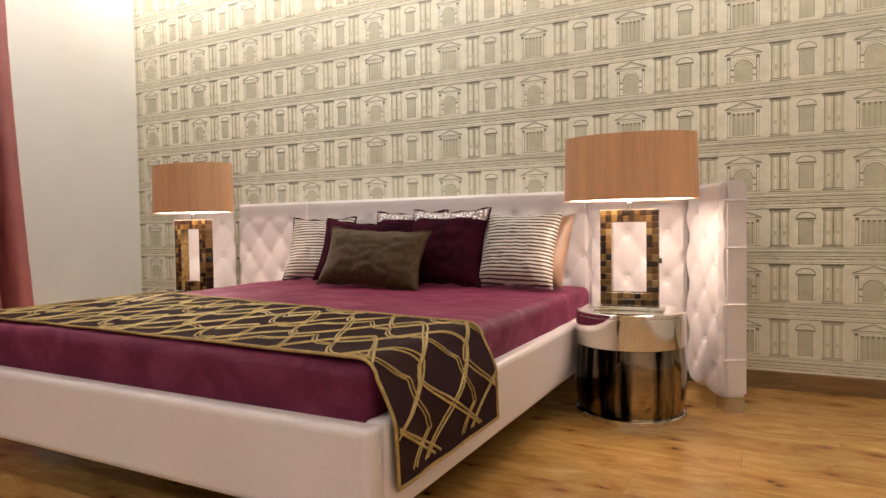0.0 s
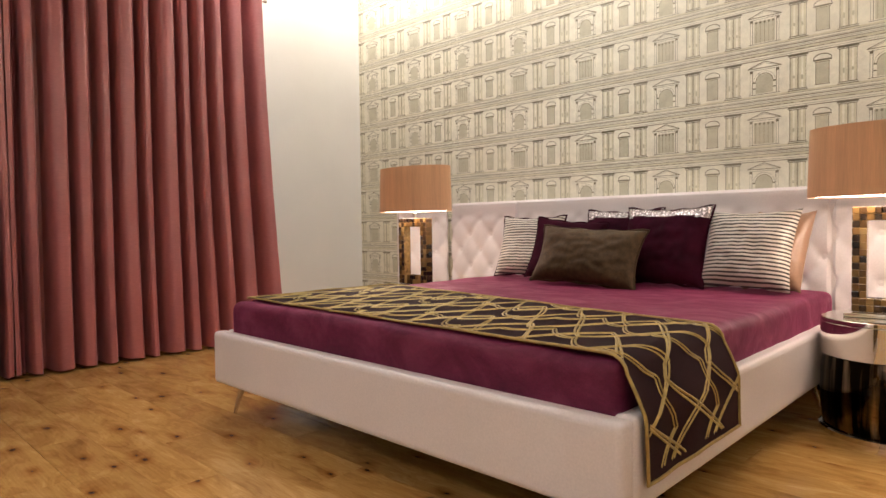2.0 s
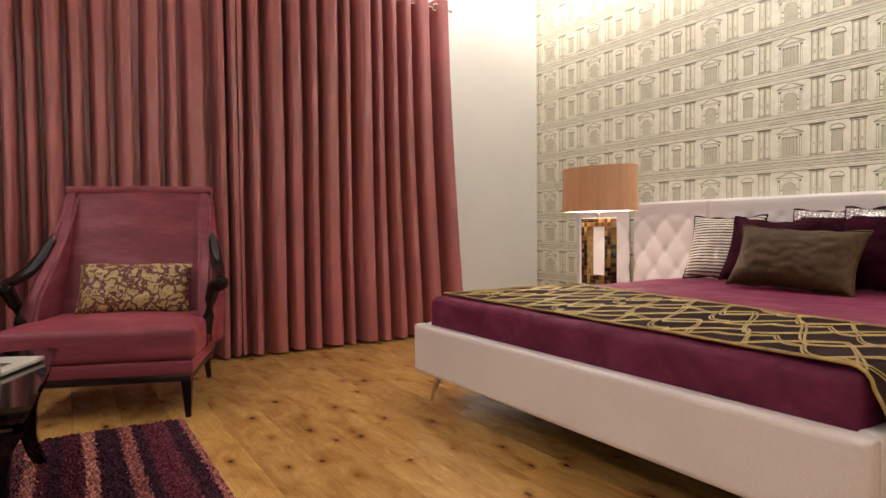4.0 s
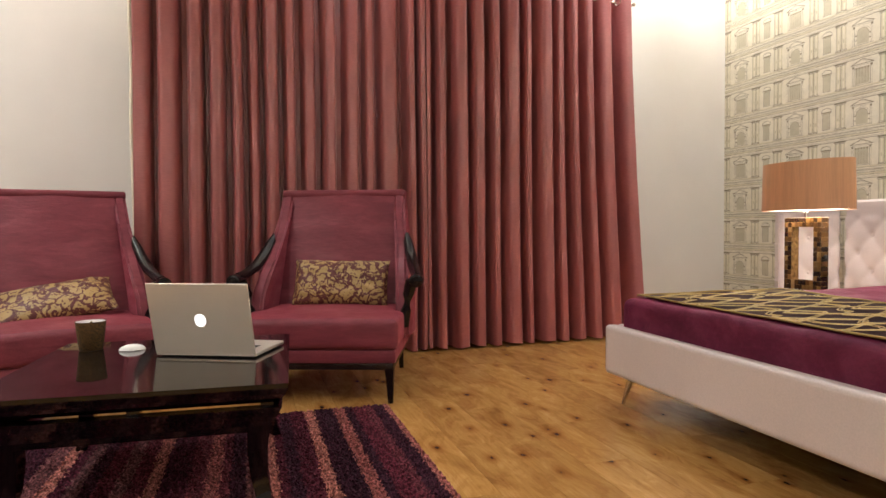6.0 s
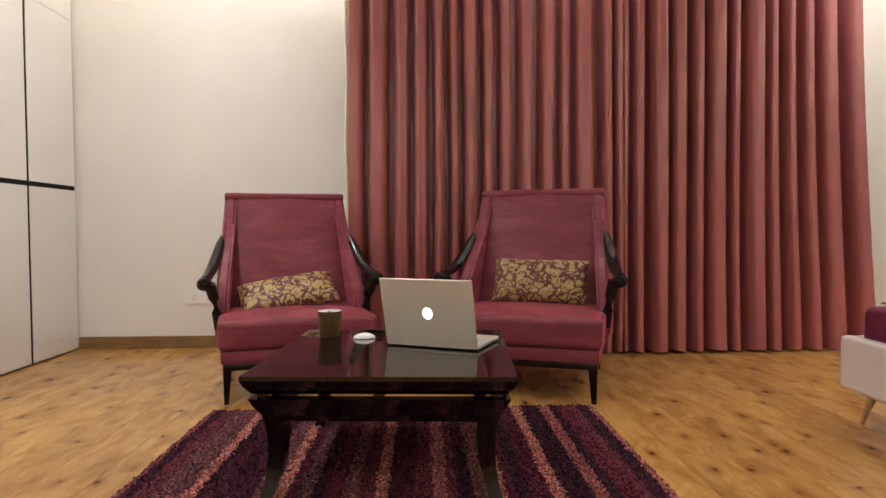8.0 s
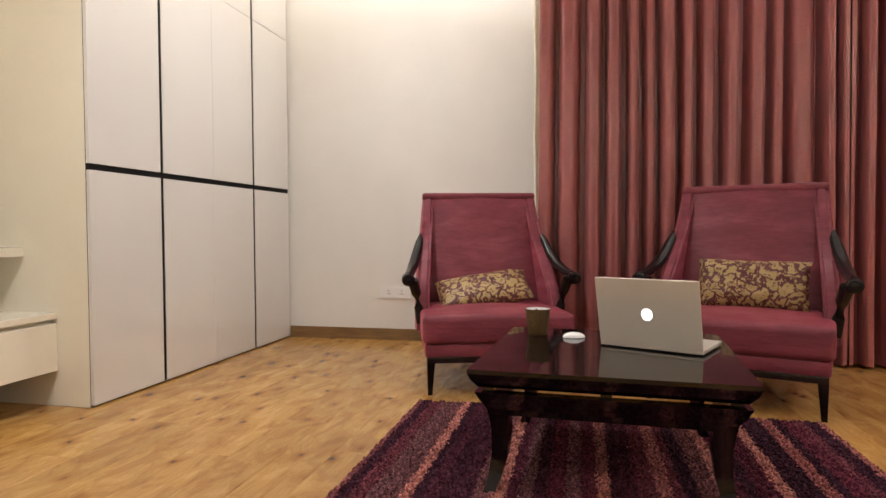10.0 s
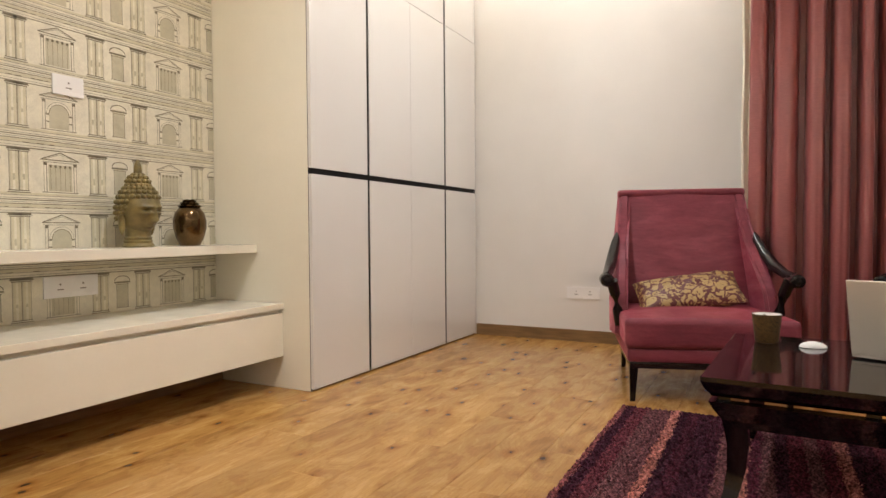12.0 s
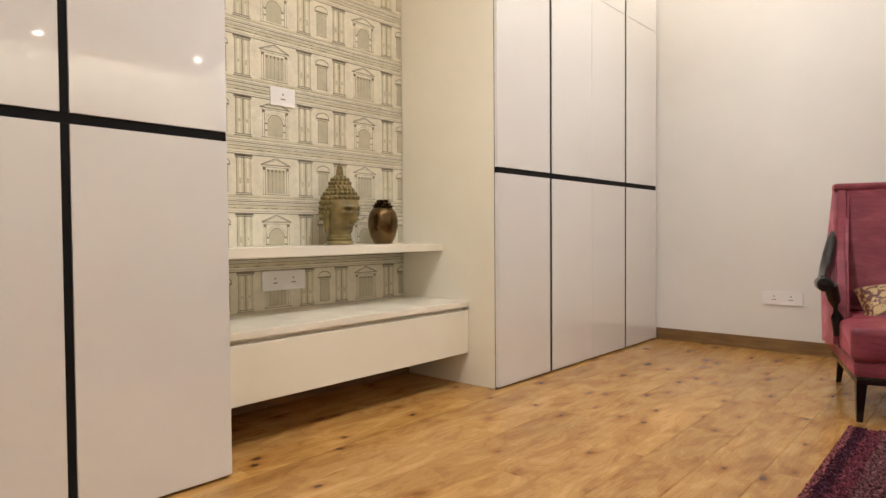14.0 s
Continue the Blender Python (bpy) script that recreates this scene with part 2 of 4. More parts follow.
FLOOR = floor_material()
WALL = surface("cream_wall_paint", (0.77, 0.75, 0.715), 0.6, vary=0.03, scale=2.0, grain=140, bump=0.05)
CEILING = surface("white_ceiling_paint", (0.80, 0.78, 0.74), 0.7, vary=0.03, bump=0.03)
SKIRT = surface("brown_oak_skirting", (0.22, 0.125, 0.05), 0.4, vary=0.25, scale=5, grain=60, stretch=(1, 1, 12))
PAPER = paper_material("cream_wallpaper", (0.82, 0.77, 0.63))
INK = paper_material("wallpaper_grey_ink", (0.27, 0.238, 0.165))
TONE = paper_material("wallpaper_wash_tone", (0.60, 0.555, 0.41))
SHADE_TONE = paper_material("wallpaper_mid_tone", (0.71, 0.655, 0.48))
GLOSS = surface("white_lacquer", (0.74, 0.725, 0.705), 0.055, vary=0.012, scale=1.5, grain=900, bump=0.0, coat=1.0)
MATT_WHITE = surface("cream_laminate", (0.83, 0.785, 0.67), 0.20, vary=0.012, bump=0.01)
BLACK = surface("black_channel", (0.010, 0.009, 0.009), 0.7, vary=0.1, bump=0.0, spec=0.12)
SILK = silk_material("rose_silk", (0.375, 0.116, 0.113))
SHEER = surface("cream_sheer", (0.84, 0.79, 0.66), 0.7, vary=0.1, bump=0.1)
STEEL = surface("brushed_steel", (0.62, 0.58, 0.52), 0.22, 1.0, vary=0.08, bump=0.0)
CHROME = surface("polished_chrome", (0.80, 0.76, 0.70), 0.06, 1.0, vary=0.05, bump=0.0)
# upright light and dark streaks in the colour stand in for mirrored surroundings
BRONZE_REFLECT = surface("smoked_mirror_painted_reflections", (0.17, 0.135, 0.095), 0.05, 1.0, vary=0.97, scale=7.0, grain=40, bump=0.0, stretch=(1.6, 1.6, 0.08))
LEATHER = surface("pale_pink_leather", (0.74, 0.655, 0.635), 0.42, vary=0.03, scale=4, grain=160, bump=0.06)
VELVET = nap_material("plum_velvet", (0.128, 0.011, 0.042), 0.48, (1.0, 1.5, 1.4), 4.5, 0.28, 0.60)
CHAIR_VELVET = nap_material("rose_velvet", (0.215, 0.040, 0.058), 0.45, (1.0, 0.8, 3.2), 3.4, 0.15, 0.40)
PLUM = surface("dark_plum_velvet", (0.034, 0.004, 0.011), 0.8, vary=0.4, scale=9, grain=60, bump=0.12, sheen=0.0, spec=0.05)
BROWN_CLOTH = surface("aubergine_runner_cloth", (0.058, 0.024, 0.027), 0.75, vary=0.15, scale=8, grain=200, bump=0.2, spec=0.15)
GOLD = surface("gold_embroidery", (0.38, 0.255, 0.075), 0.45, 0.2, vary=0.25, scale=40, grain=300, bump=0.3)
BRONZE_CLOTH = surface("bronze_metallic_cloth", (0.066, 0.037, 0.016), 0.5, 0.35, vary=0.30, scale=40, grain=170, bump=0.4, spec=0.2)
SEQUIN = surface("silver_sequin_cloth", (0.55, 0.47, 0.47), 0.25, 0.6, vary=0.7, scale=90, grain=160, bump=0.9)
COPPER_SATIN = surface("copper_satin", (0.30, 0.165, 0.10), 0.35, vary=0.15, bump=0.1, sheen=0.3)
STRIPE = striped_material("ribbed_stripe_cloth", (0.58, 0.49, 0.41), (0.030, 0.018, 0.015), 2, 0.0188, duty=0.46, wobble=0.12)
DAMASK = damask_material("gold_plum_damask", (0.10, 0.014, 0.014), (0.42, 0.285, 0.11), 17.0)
EBONY = surface("black_lacquered_wood", (0.005, 0.003, 0.003), 0.07, vary=0.3, scale=6, grain=60, bump=0.0, coat=0.2)
DARKWOOD = surface("dark_stained_wood", (0.016, 0.009, 0.008), 0.22, vary=0.3, scale=10, grain=80, bump=0.05, coat=0.3)
ARMWOOD = surface("black_stained_wood", (0.007, 0.004, 0.004), 0.20, vary=0.3, scale=10, grain=80, bump=0.03, spec=0.35)
ALUMINIUM = surface("silver_aluminium", (0.72, 0.66, 0.58), 0.38, 0.4, vary=0.02, bump=0.0)
DARK_PLASTIC = surface("black_keys", (0.02, 0.02, 0.02), 0.5, vary=0.1)
WHITE_PLASTIC = surface("white_plastic", (0.88, 0.87, 0.86), 0.25, vary=0.02, bump=0.0)
GREY_MARK = surface("grey_print", (0.25, 0.22, 0.20), 0.5, vary=0.05, bump=0.0)
RUG = rug_material()
SHELL = surface("horn_mosaic", (0.24, 0.145, 0.05), 0.14, vary=0.5, scale=60, grain=200, bump=0.0, coat=0.5)
STONE = surface("aged_bronze_stone", (0.20, 0.15, 0.05), 0.40, vary=0.35, scale=18, grain=120, bump=0.4)
VASE_METAL = surface("dark_gold_ceramic", (0.13, 0.08, 0.032), 0.16, 0.8, vary=0.35, scale=10, bump=0.0)
CORK = damask_material("gold_bark_mug", (0.035, 0.020, 0.008), (0.17, 0.092, 0.026), 60.0)
SHADE_LIT = surface("peach_silk_shade", (0.70, 0.385, 0.20), 0.5, vary=0.10, scale=5, grain=40, bump=0.1, stretch=(6, 6, 0.25))
SHADE_IN = surface("white_shade_lining", (0.85, 0.82, 0.78), 0.5, vary=0.02)
DIFFUSER = glow("lamp_diffuser", (1.0, 0.88, 0.76), 7.0)
DOWN_GLOW = glow("downlight_glass", (1.0, 0.95, 0.9), 60.0)
LOGO_GLOW = glow("lit_lid_emblem", (0.95, 0.97, 1.0), 1.6)
_m, _t, _b = nodes_of("mosaic_tile")
_i = _t.nodes.new("ShaderNodeObjectInfo")
_t.links.new(ramp(_t, _i.outputs["Random"], [(0.0, (0.015, 0.008, 0.005)), (0.4, (0.045, 0.022, 0.009)), (0.65, (0.11, 0.055, 0.016)), (0.9, (0.20, 0.11, 0.035)), (1.0, (0.28, 0.18, 0.07))]), _b.inputs["Base Color"])
_b.inputs["Roughness"].default_value = 0.12
TILE = _m


# ---- mesh helpers ----
def box(bm, x0, x1, y0, y1, z0, z1, bevel=0.0, seg=2):
    b2 = bmesh.new()
    bmesh.ops.create_cube(b2, size=1.0)
    for v in b2.verts:
        v.co = Vector((x0 + (v.co.x + 0.5) * (x1 - x0), y0 + (v.co.y + 0.5) * (y1 - y0), z0 + (v.co.z + 0.5) * (z1 - z0)))
    if bevel:
        bmesh.ops.bevel(b2, geom=b2.edges[:], offset=bevel, segments=seg, affect="EDGES", profile=0.6)
    merge(bm, b2)
    return bm


def merge(bm, b2, m=None):
    me = bpy.data.meshes.new("tmp")
    b2.to_mesh(me)
    b2.free()
    if m is not None:
        me.transform(m)
    bm.from_mesh(me)
    bpy.data.meshes.remove(me)


def lathe(bm, profile, n=48, cx=0.0, cy=0.0, cap=True):
    """Turns (radius, z) pairs about a vertical axis."""
    rings = [[bm.verts.new((cx + r * math.cos(2 * math.pi * i / n), cy + r * math.sin(2 * math.pi * i / n), z)) for i in range(n)] for r, z in profile]
    for a, b in zip(rings, rings[1:]):
        for i in range(n):
            bm.faces.new((a[i], a[(i + 1) % n], b[(i + 1) % n], b[i]))
    if cap:
        bm.faces.new(list(reversed(rings[0])))
        bm.faces.new(rings[-1])
    return bm


def grid(bm, nu, nv, f):
    vs = [[bm.verts.new(f(i / nu, j / nv)) for i in range(nu + 1)] for j in range(nv + 1)]
    for j in range(nv):
        for i in range(nu):
            bm.faces.new((vs[j][i], vs[j][i + 1], vs[j + 1][i + 1], vs[j + 1][i]))
    return vs


def extrude_profile(bm, pts, d0, d1, axis="y"):
    """Closed outline in the plane across the axis, given depth along it."""
    def at(p, d):
        return {"y": (p[0], d, p[1]), "x": (d, p[0], p[1]), "z": (p[0], p[1], d)}[axis]
    a, b = [bm.verts.new(at(p, d0)) for p in pts], [bm.verts.new(at(p, d1)) for p in pts]
    n = len(pts)
    for i in range(n):
        bm.faces.new((a[i], a[(i + 1) % n], b[(i + 1) % n], b[i]))
    bm.faces.new(list(reversed(a)))
    bm.faces.new(b)
    return bm


def tube(bm, pts, radius, n=10):
    """A round bar along a line of points; radius may change along it."""
    pts = [Vector(p) for p in pts]
    rad = radius if isinstance(radius, (list, tuple)) else [radius] * len(pts)
    rings = []
    for i, p in enumerate(pts):
        d = (pts[min(i + 1, len(pts) - 1)] - pts[max(i - 1, 0)]).normalized()
        s = d.cross(Vector((0, 0, 1)) if abs(d.z) < 0.95 else Vector((1, 0, 0))).normalized()
        u = s.cross(d)
        rings.append([bm.verts.new(p + (s * math.cos(2 * math.pi * k / n) + u * math.sin(2 * math.pi * k / n)) * rad[i]) for k in range(n)])
    for a, b in zip(rings, rings[1:]):
        for k in range(n):
            bm.faces.new((a[k], a[(k + 1) % n], b[(k + 1) % n], b[k]))
    bm.faces.new(list(reversed(rings[0])))
    bm.faces.new(rings[-1])
    return bm


def mesh_of(name, bm, material, smooth=True):
    bmesh.ops.recalc_face_normals(bm, faces=bm.faces[:])
    if smooth:
        # rounded edges shade softly, while broad flat faces stay truly flat
        limit = radians(38)
        area = {f: f.calc_area() for f in bm.faces}
        for f in area:
            f.smooth = True
        for e in bm.edges:
            pair = e.link_faces
            if len(pair) == 2:
                a0, a1 = sorted((area[pair[0]], area[pair[1]]))
                e.smooth = e.calc_face_angle(0.0) < limit and not (a1 > 0.004 and a1 > 12 * a0)
    me = bpy.data.meshes.new(name)
    bm.to_mesh(me)
    bm.free()
    me.materials.append(material)
    return me


def part(name, bm, material, parent=None, label="", smooth=True):
    ob = new(name, mesh_of(name, bm, material, smooth))
    if parent is not None:
        ob.parent = parent
    return tagged(ob, label) if label else ob


def thing(name, m, label, category, group="", kind=""):
    ob = new(name)
    ob.empty_display_size = 0.1
    ob.matrix_world = m
    return tagged(ob, label, category, group, kind)


def structure(name, bm, material, label="", category="", smooth=False):
    return tagged(part(name, bm, material, None, "", smooth), label, category, "", "structure")


# ---- room shell ----
B = bmesh.new
wall_west = structure("wall_west", box(B(), -0.15, 0.0, -0.9, 7.0, 0, 3.3), WALL, "plain cream painted wall behind the curtain", "wall")
wall_north = structure("wall_north", box(B(), -0.15, 6.75, ROOM_N, 7.0, 0, 3.3), PAPER, "cream wallpapered wall behind the headboard", "wall")
wall_south = structure("wall_south", box(B(), -0.15, 6.75, -0.9, -0.72, 0, 3.3), PAPER, "cream wallpapered wall behind the wardrobe niche", "wall")
wall_east = structure("wall_east", box(B(), 6.6, 6.75, -0.72, 6.85, 0, 3.3), WALL, "plain cream painted wall", "wall")
structure("ceiling", box(B(), -0.15, 6.75, -0.9, 7.0, CEIL, 3.35), CEILING, "white painted ceiling above a lit cove", "ceiling")
dropped = structure("dropped_ceiling", box(B(), 0.62, 5.96, 0.64, 6.23, 3.02, 3.06, 0.004), CEILING, "white dropped ceiling panel with downlights", "ceiling")
structure("subfloor", box(B(), -0.15, 6.75, -0.9, 7.0, -0.1, -0.012), DARKWOOD, "floor base under the planks", "floor")
b = box(B(), 0.0, 0.016, 0.0, 6.85, 0, 0.09, 0.003)
structure("baseboard_west", b, SKIRT, "brown oak skirting board", "baseboard")
structure("baseboard_north", box(B(), 0.016, 6.6, 6.834, 6.85, 0, 0.09, 0.003), SKIRT, "brown oak skirting board below wallpaper", "baseboard")
structure("baseboard_niche", box(B(), 2.13, 3.68, -0.72, -0.66, 0, 0.09, 0.003), SKIRT, "brown skirting board under the drawer unit", "baseboard")
for x, y in DOWNLIGHTS:
    d = thing("downlight", pose(x, y, 3.02), "small round white recessed downlight, switched on", "downlight", "downlights in the ceiling")
    part("rim", lathe(B(), [(0.062, 0.0), (0.062, -0.006), (0.052, -0.008), (0.050, -0.001)], 24, cap=False), WHITE_PLASTIC, d)
    part("lens", lathe(B(), [(0.050, -0.003), (0.001, -0.004)], 24), DOWN_GLOW, d)


# ---- wallpaper print: storeys of an engraved facade ----


def print_on(wall, name, to_world, width, z_lo, z_hi, u_off, z_off, BAY, STOREY):
    """Cornices, pilasters, pedimented and arched windows drawn as flat print, just proud of the wall."""
    sets = {"ink": [], "tone": [], "mid": []}
    rng = random.Random(5)

    def quad(key, pts):
        sets[key].append(pts)

    def rect(key, u0, u1, v0, v1):
        quad(key, [(u0, v0), (u1, v0), (u1, v1), (u0, v1)])

    def line(u0, v0, u1, v1, w=0.0022, key="ink"):
        d = Vector((u1 - u0, v1 - v0)).normalized()
        nx, ny = -d.y * w / 2, d.x * w / 2
        quad(key, [(u0 - nx, v0 - ny), (u1 - nx, v1 - ny), (u1 + nx, v1 + ny), (u0 + nx, v0 + ny)])

    def column(c, z):
        rect("mid", c - 0.019, c - 0.004, z + 0.035, z + 0.205)
        rect("tone", c - 0.019, c - 0.013, z + 0.035, z + 0.205)
        rect("mid", c + 0.006, c + 0.019, z + 0.035, z + 0.205)
        line(c - 0.019, z + 0.035, c - 0.019, z + 0.205)
        line(c + 0.019, z + 0.035, c + 0.019, z + 0.205, 0.0016)
        for k, (h, w) in enumerate(((0.028, 0.028), (0.036, 0.024), (0.206, 0.024), (0.213, 0.030))):
            line(c - w, z + h, c + w, z + h, 0.004)
        rect("ink", c - 0.027, c + 0.027, z + 0.213, z + 0.220)
        rect("tone", c - 0.004, c + 0.005, z + 0.085 + rng.uniform(-0.01, 0.01), z + 0.108)

    def window(c, z, arched):
        w = 0.062
        line(c - w - 0.022, z + 0.182, c, z + 0.215, 0.004)
        line(c + w + 0.022, z + 0.182, c, z + 0.215, 0.004)
        line(c - w - 0.012, z + 0.181, c, z + 0.207, 0.0016)
        line(c + w + 0.012, z + 0.181, c, z + 0.207, 0.0016)
        line(c - w - 0.026, z + 0.180, c + w + 0.026, z + 0.180, 0.004)
        line(c - w - 0.02, z + 0.170, c + w + 0.02, z + 0.170, 0.002)
        for s in (-1, 1):
            line(c + s * w, z + 0.035, c + s * w, z + 0.168, 0.003)
            line(c + s * (w + 0.012), z + 0.035, c + s * (w + 0.012), z + 0.168, 0.0016)
            rect("ink", c + s * (w + 0.006) - 0.008, c + s * (w + 0.006) + 0.008, z + 0.155, z + 0.168)
        if arched:
            arc = [(c + 0.045 * math.cos(a), z + 0.105 + 0.045 * math.sin(a)) for a in np.linspace(0, math.pi, 13)]
            for p, q in zip(arc, arc[1:]):
                line(*p, *q, 0.003)
                quad("tone", [(c, z + 0.105), p, q])
                line(c + (p[0] - c) * 1.25, z + 0.105 + (p[1] - z - 0.105) * 1.25, c + (q[0] - c) * 1.25, z + 0.105 + (q[1] - z - 0.105) * 1.25, 0.0016)
            rect("tone", c - 0.045, c + 0.045, z + 0.04, z + 0.105)
            for s in (-1, 1):
                rect("ink", c + s * 0.052 - 0.007, c + s * 0.052 + 0.007, z + 0.098, z + 0.106)
                rect("ink", c + s * 0.052 - 0.007, c + s * 0.052 + 0.007, z + 0.066, z + 0.072)
        else:
            rect("tone", c - 0.054, c + 0.054, z + 0.04, z + 0.158)
            for k in range(-2, 3):
                line(c + k * 0.022, z + 0.04, c + k * 0.022, z + 0.158, 0.0014)
                rect("ink", c + k * 0.022 - 0.005, c + k * 0.022 + 0.005, z + 0.146, z + 0.158)
        line(c - w - 0.02, z + 0.034, c + w + 0.02, z + 0.034, 0.003)

    def niche(c, z):
        rect("tone", c - 0.030, c + 0.030, z + 0.045, z + 0.155)
        rect("mid", c - 0.030, c + 0.030, z + 0.155, z + 0.175)
        for s in (-1, 1):
            line(c + s * 0.031, z + 0.04, c + s * 0.031, z + 0.16, 0.0024)
        hood = [(c + 0.042 * math.cos(a), z + 0.175 + 0.025 * math.sin(a)) for a in np.linspace(0, math.pi, 9)]
        for p, q in zip(hood, hood[1:]):
            line(*p, *q, 0.004)
        rect("ink", c - 0.044, c + 0.044, z + 0.164, z + 0.172)
        line(c - 0.036, z + 0.158, c + 0.036, z + 0.158, 0.003)
        line(c - 0.036, z + 0.042, c + 0.036, z + 0.042, 0.003)

    row = 0
    z = z_off - STOREY * math.ceil((z_off - z_lo) / STOREY)
    row = -int(round((z_off - z) / STOREY))
    while z < z_hi:
        for h, w in ((0.004, 0.002), (0.016, 0.002), (0.222, 0.004), (0.232, 0.0016), (0.245, 0.002), (0.262, 0.003), (0.270, 0.0016), (0.279, 0.004)):
            line(0, z + h, width, z + h, w)
        rect("mid", 0, width, z + 0.247, z + 0.260)
        rect("mid", 0, width, z + 0.018, z + 0.027)
        k = -1
        while k * BAY + u_off < width + BAY:
            c = k * BAY + u_off
            window(c, z, row % 2 == 1)
            niche(c + BAY / 2, z)
            for o in (-0.20, -0.135, 0.135, 0.20):
                column(c + BAY / 2 + o * 0.62 + (0.012 if o > 0 else -0.012), z)
            for j in range(14):
                u = c + rng.uniform(0, BAY)
                line(u, z + 0.247, u + rng.uniform(0.01, 0.03), z + 0.247, 0.003)
            k += 1
        z += STOREY
        row += 1
    for n, (key, mat, lift) in enumerate((("mid", SHADE_TONE, 0.0004), ("tone", TONE, 0.0007), ("ink", INK, 0.0010))):
        verts, faces = [], []
        for pts in sets[key]:
            us, vs_ = [min(max(p[0], 0), width) for p in pts], [min(max(p[1], z_lo), z_hi) for p in pts]
            if max(us) - min(us) < 1e-5 or max(vs_) - min(vs_) < 1e-5:
                continue
            faces.append(tuple(range(len(verts), len(verts) + len(pts))))
            verts += [to_world(u, v, lift) for u, v in zip(us, vs_)]
        me = bpy.data.meshes.new(name)
        me.from_pydata(verts, [], faces)
        me.materials.append(mat)
        ob = new(name, me)
        ob.parent = wall
        tagged(ob, "engraved facade pattern in grey ink", kind="stuff")


print_on(wall_north, "facade_print", lambda u, v, h: (u, ROOM_N - h, v), 6.6, 0.09, 3.19, 0.196, 0.7025, 0.568, 0.2815)
print_on(wall_south, "facade_print", lambda u, v, h: (3.69 - u, -0.72 + h, v), 1.57, 0.09, 3.19, 3.69 - 3.013, 1.011, 0.592, 0.283)


# ---- wardrobes and niche ----
def wardrobe(name, x0, x1, seams, faint, label):
    w = thing(name, pose(0, 0, 0), label, "wardrobe", "built-in wardrobes")
    part("carcass", box(B(), x0, x1, -0.715, -0.024, 0.0, 3.19, 0.002), MATT_WHITE, w, "cream laminate side panel")
    part("backing", box(B(), x0 + 0.004, x1 - 0.002, -0.024, -0.020, 0.004, 3.18), BLACK, w)
    edges = [x0] + [s for s in seams] + [x1]
    for i in range(len(edges) - 1):
        a = edges[i] + (0.012 if i else 0.0)
        c = edges[i + 1] - (0.012 if i < len(edges) - 2 else 0.0)
        cuts = [a] + [f for f in faint if a < f < c] + [c]
        for p, q in zip(cuts, cuts[1:]):
            for z0, z1 in ((0.012, 1.168), (1.200, 2.394), (2.3965, 3.185)):
                part("door", box(B(), p + 0.0008, q - 0.0008, -0.020, 0.0, z0, z1, 0.0015), GLOSS, w, "glossy white lacquer door")
    part("channel", box(B(), x0 + 0.003, x1 - 0.002, -0.019, -0.004, 1.169, 1.199), BLACK, w, "black recessed handle channel")
    for s_ in seams:
        for z0, z1 in ((0.012, 1.168), (1.200, 3.185)):
            part("channel", box(B(), s_ - 0.0115, s_ + 0.0115, -0.019, -0.004, z0, z1), BLACK, w, "black recessed handle channel")
    return w


wardrobe("wardrobe", 0.02, 2.12, [0.565, 1.58], [1.07], "glossy white wardrobe with black recessed handle channels")
wardrobe("wardrobe", 3.69, 6.58, [4.193, 5.2], [], "tall glossy white wardrobe with black cross channels")
sh = thing("wall_shelf", pose(0, 0, 0), "thick cream floating shelf in the wallpapered niche", "shelf")
part("board", box(B(), 2.122, 3.688, -0.715, -0.39, 0.745, 0.79, 0.002), MATT_WHITE, sh)
un = thing("drawer_unit", pose(0, 0, 0), "cream floating drawer bench with a grooved pull", "drawer unit")
part("top", box(B(), 2.122, 3.688, -0.715, -0.20, 0.437, 0.468, 0.002), MATT_WHITE, un)
part("body", box(B(), 2.126, 3.684, -0.70, -0.235, 0.185, 0.431), MATT_WHITE, un)
part("groove", box(B(), 2.126, 3.684, -0.70, -0.245, 0.4305, 0.4365), BLACK, un)
part("drawer_front", box(B(), 2.124, 3.686, -0.234, -0.205, 0.178, 0.416, 0.003), MATT_WHITE, un)


def plate(name, m, w, h, marks, label):
    p = thing(name, m, label, "power socket" if marks > 1 else "light switch")
    part("faceplate", box(B(), -w / 2, w / 2, 0, 0.009, -h / 2, h / 2, 0.002), WHITE_PLASTIC, p)
    for i in range(marks):
        c = (i - (marks - 1) / 2) * w * 0.42
        part("mark", box(B(), c - 0.014, c + 0.014, 0.009, 0.010, -0.014, -0.009), GREY_MARK, p)
        part("mark", box(B(), c - 0.004, c + 0.004, 0.009, 0.010, 0.008, 0.016), GREY_MARK, p)
    return p


plate("power_socket", pose(2.978, -0.719, 0.614, 0, 0, 0), 0.255, 0.098, 2, "white double power socket on patterned wallpaper")
plate("light_switch", pose(2.972, -0.719, 1.538, 0, 0, 0), 0.145, 0.092, 1, "white switch plate on patterned wallpaper")
plate("power_socket", pose(0.001, 0.896, 0.376, 0, 0, -90), 0.255, 0.092, 2, "white double power socket on cream wall")


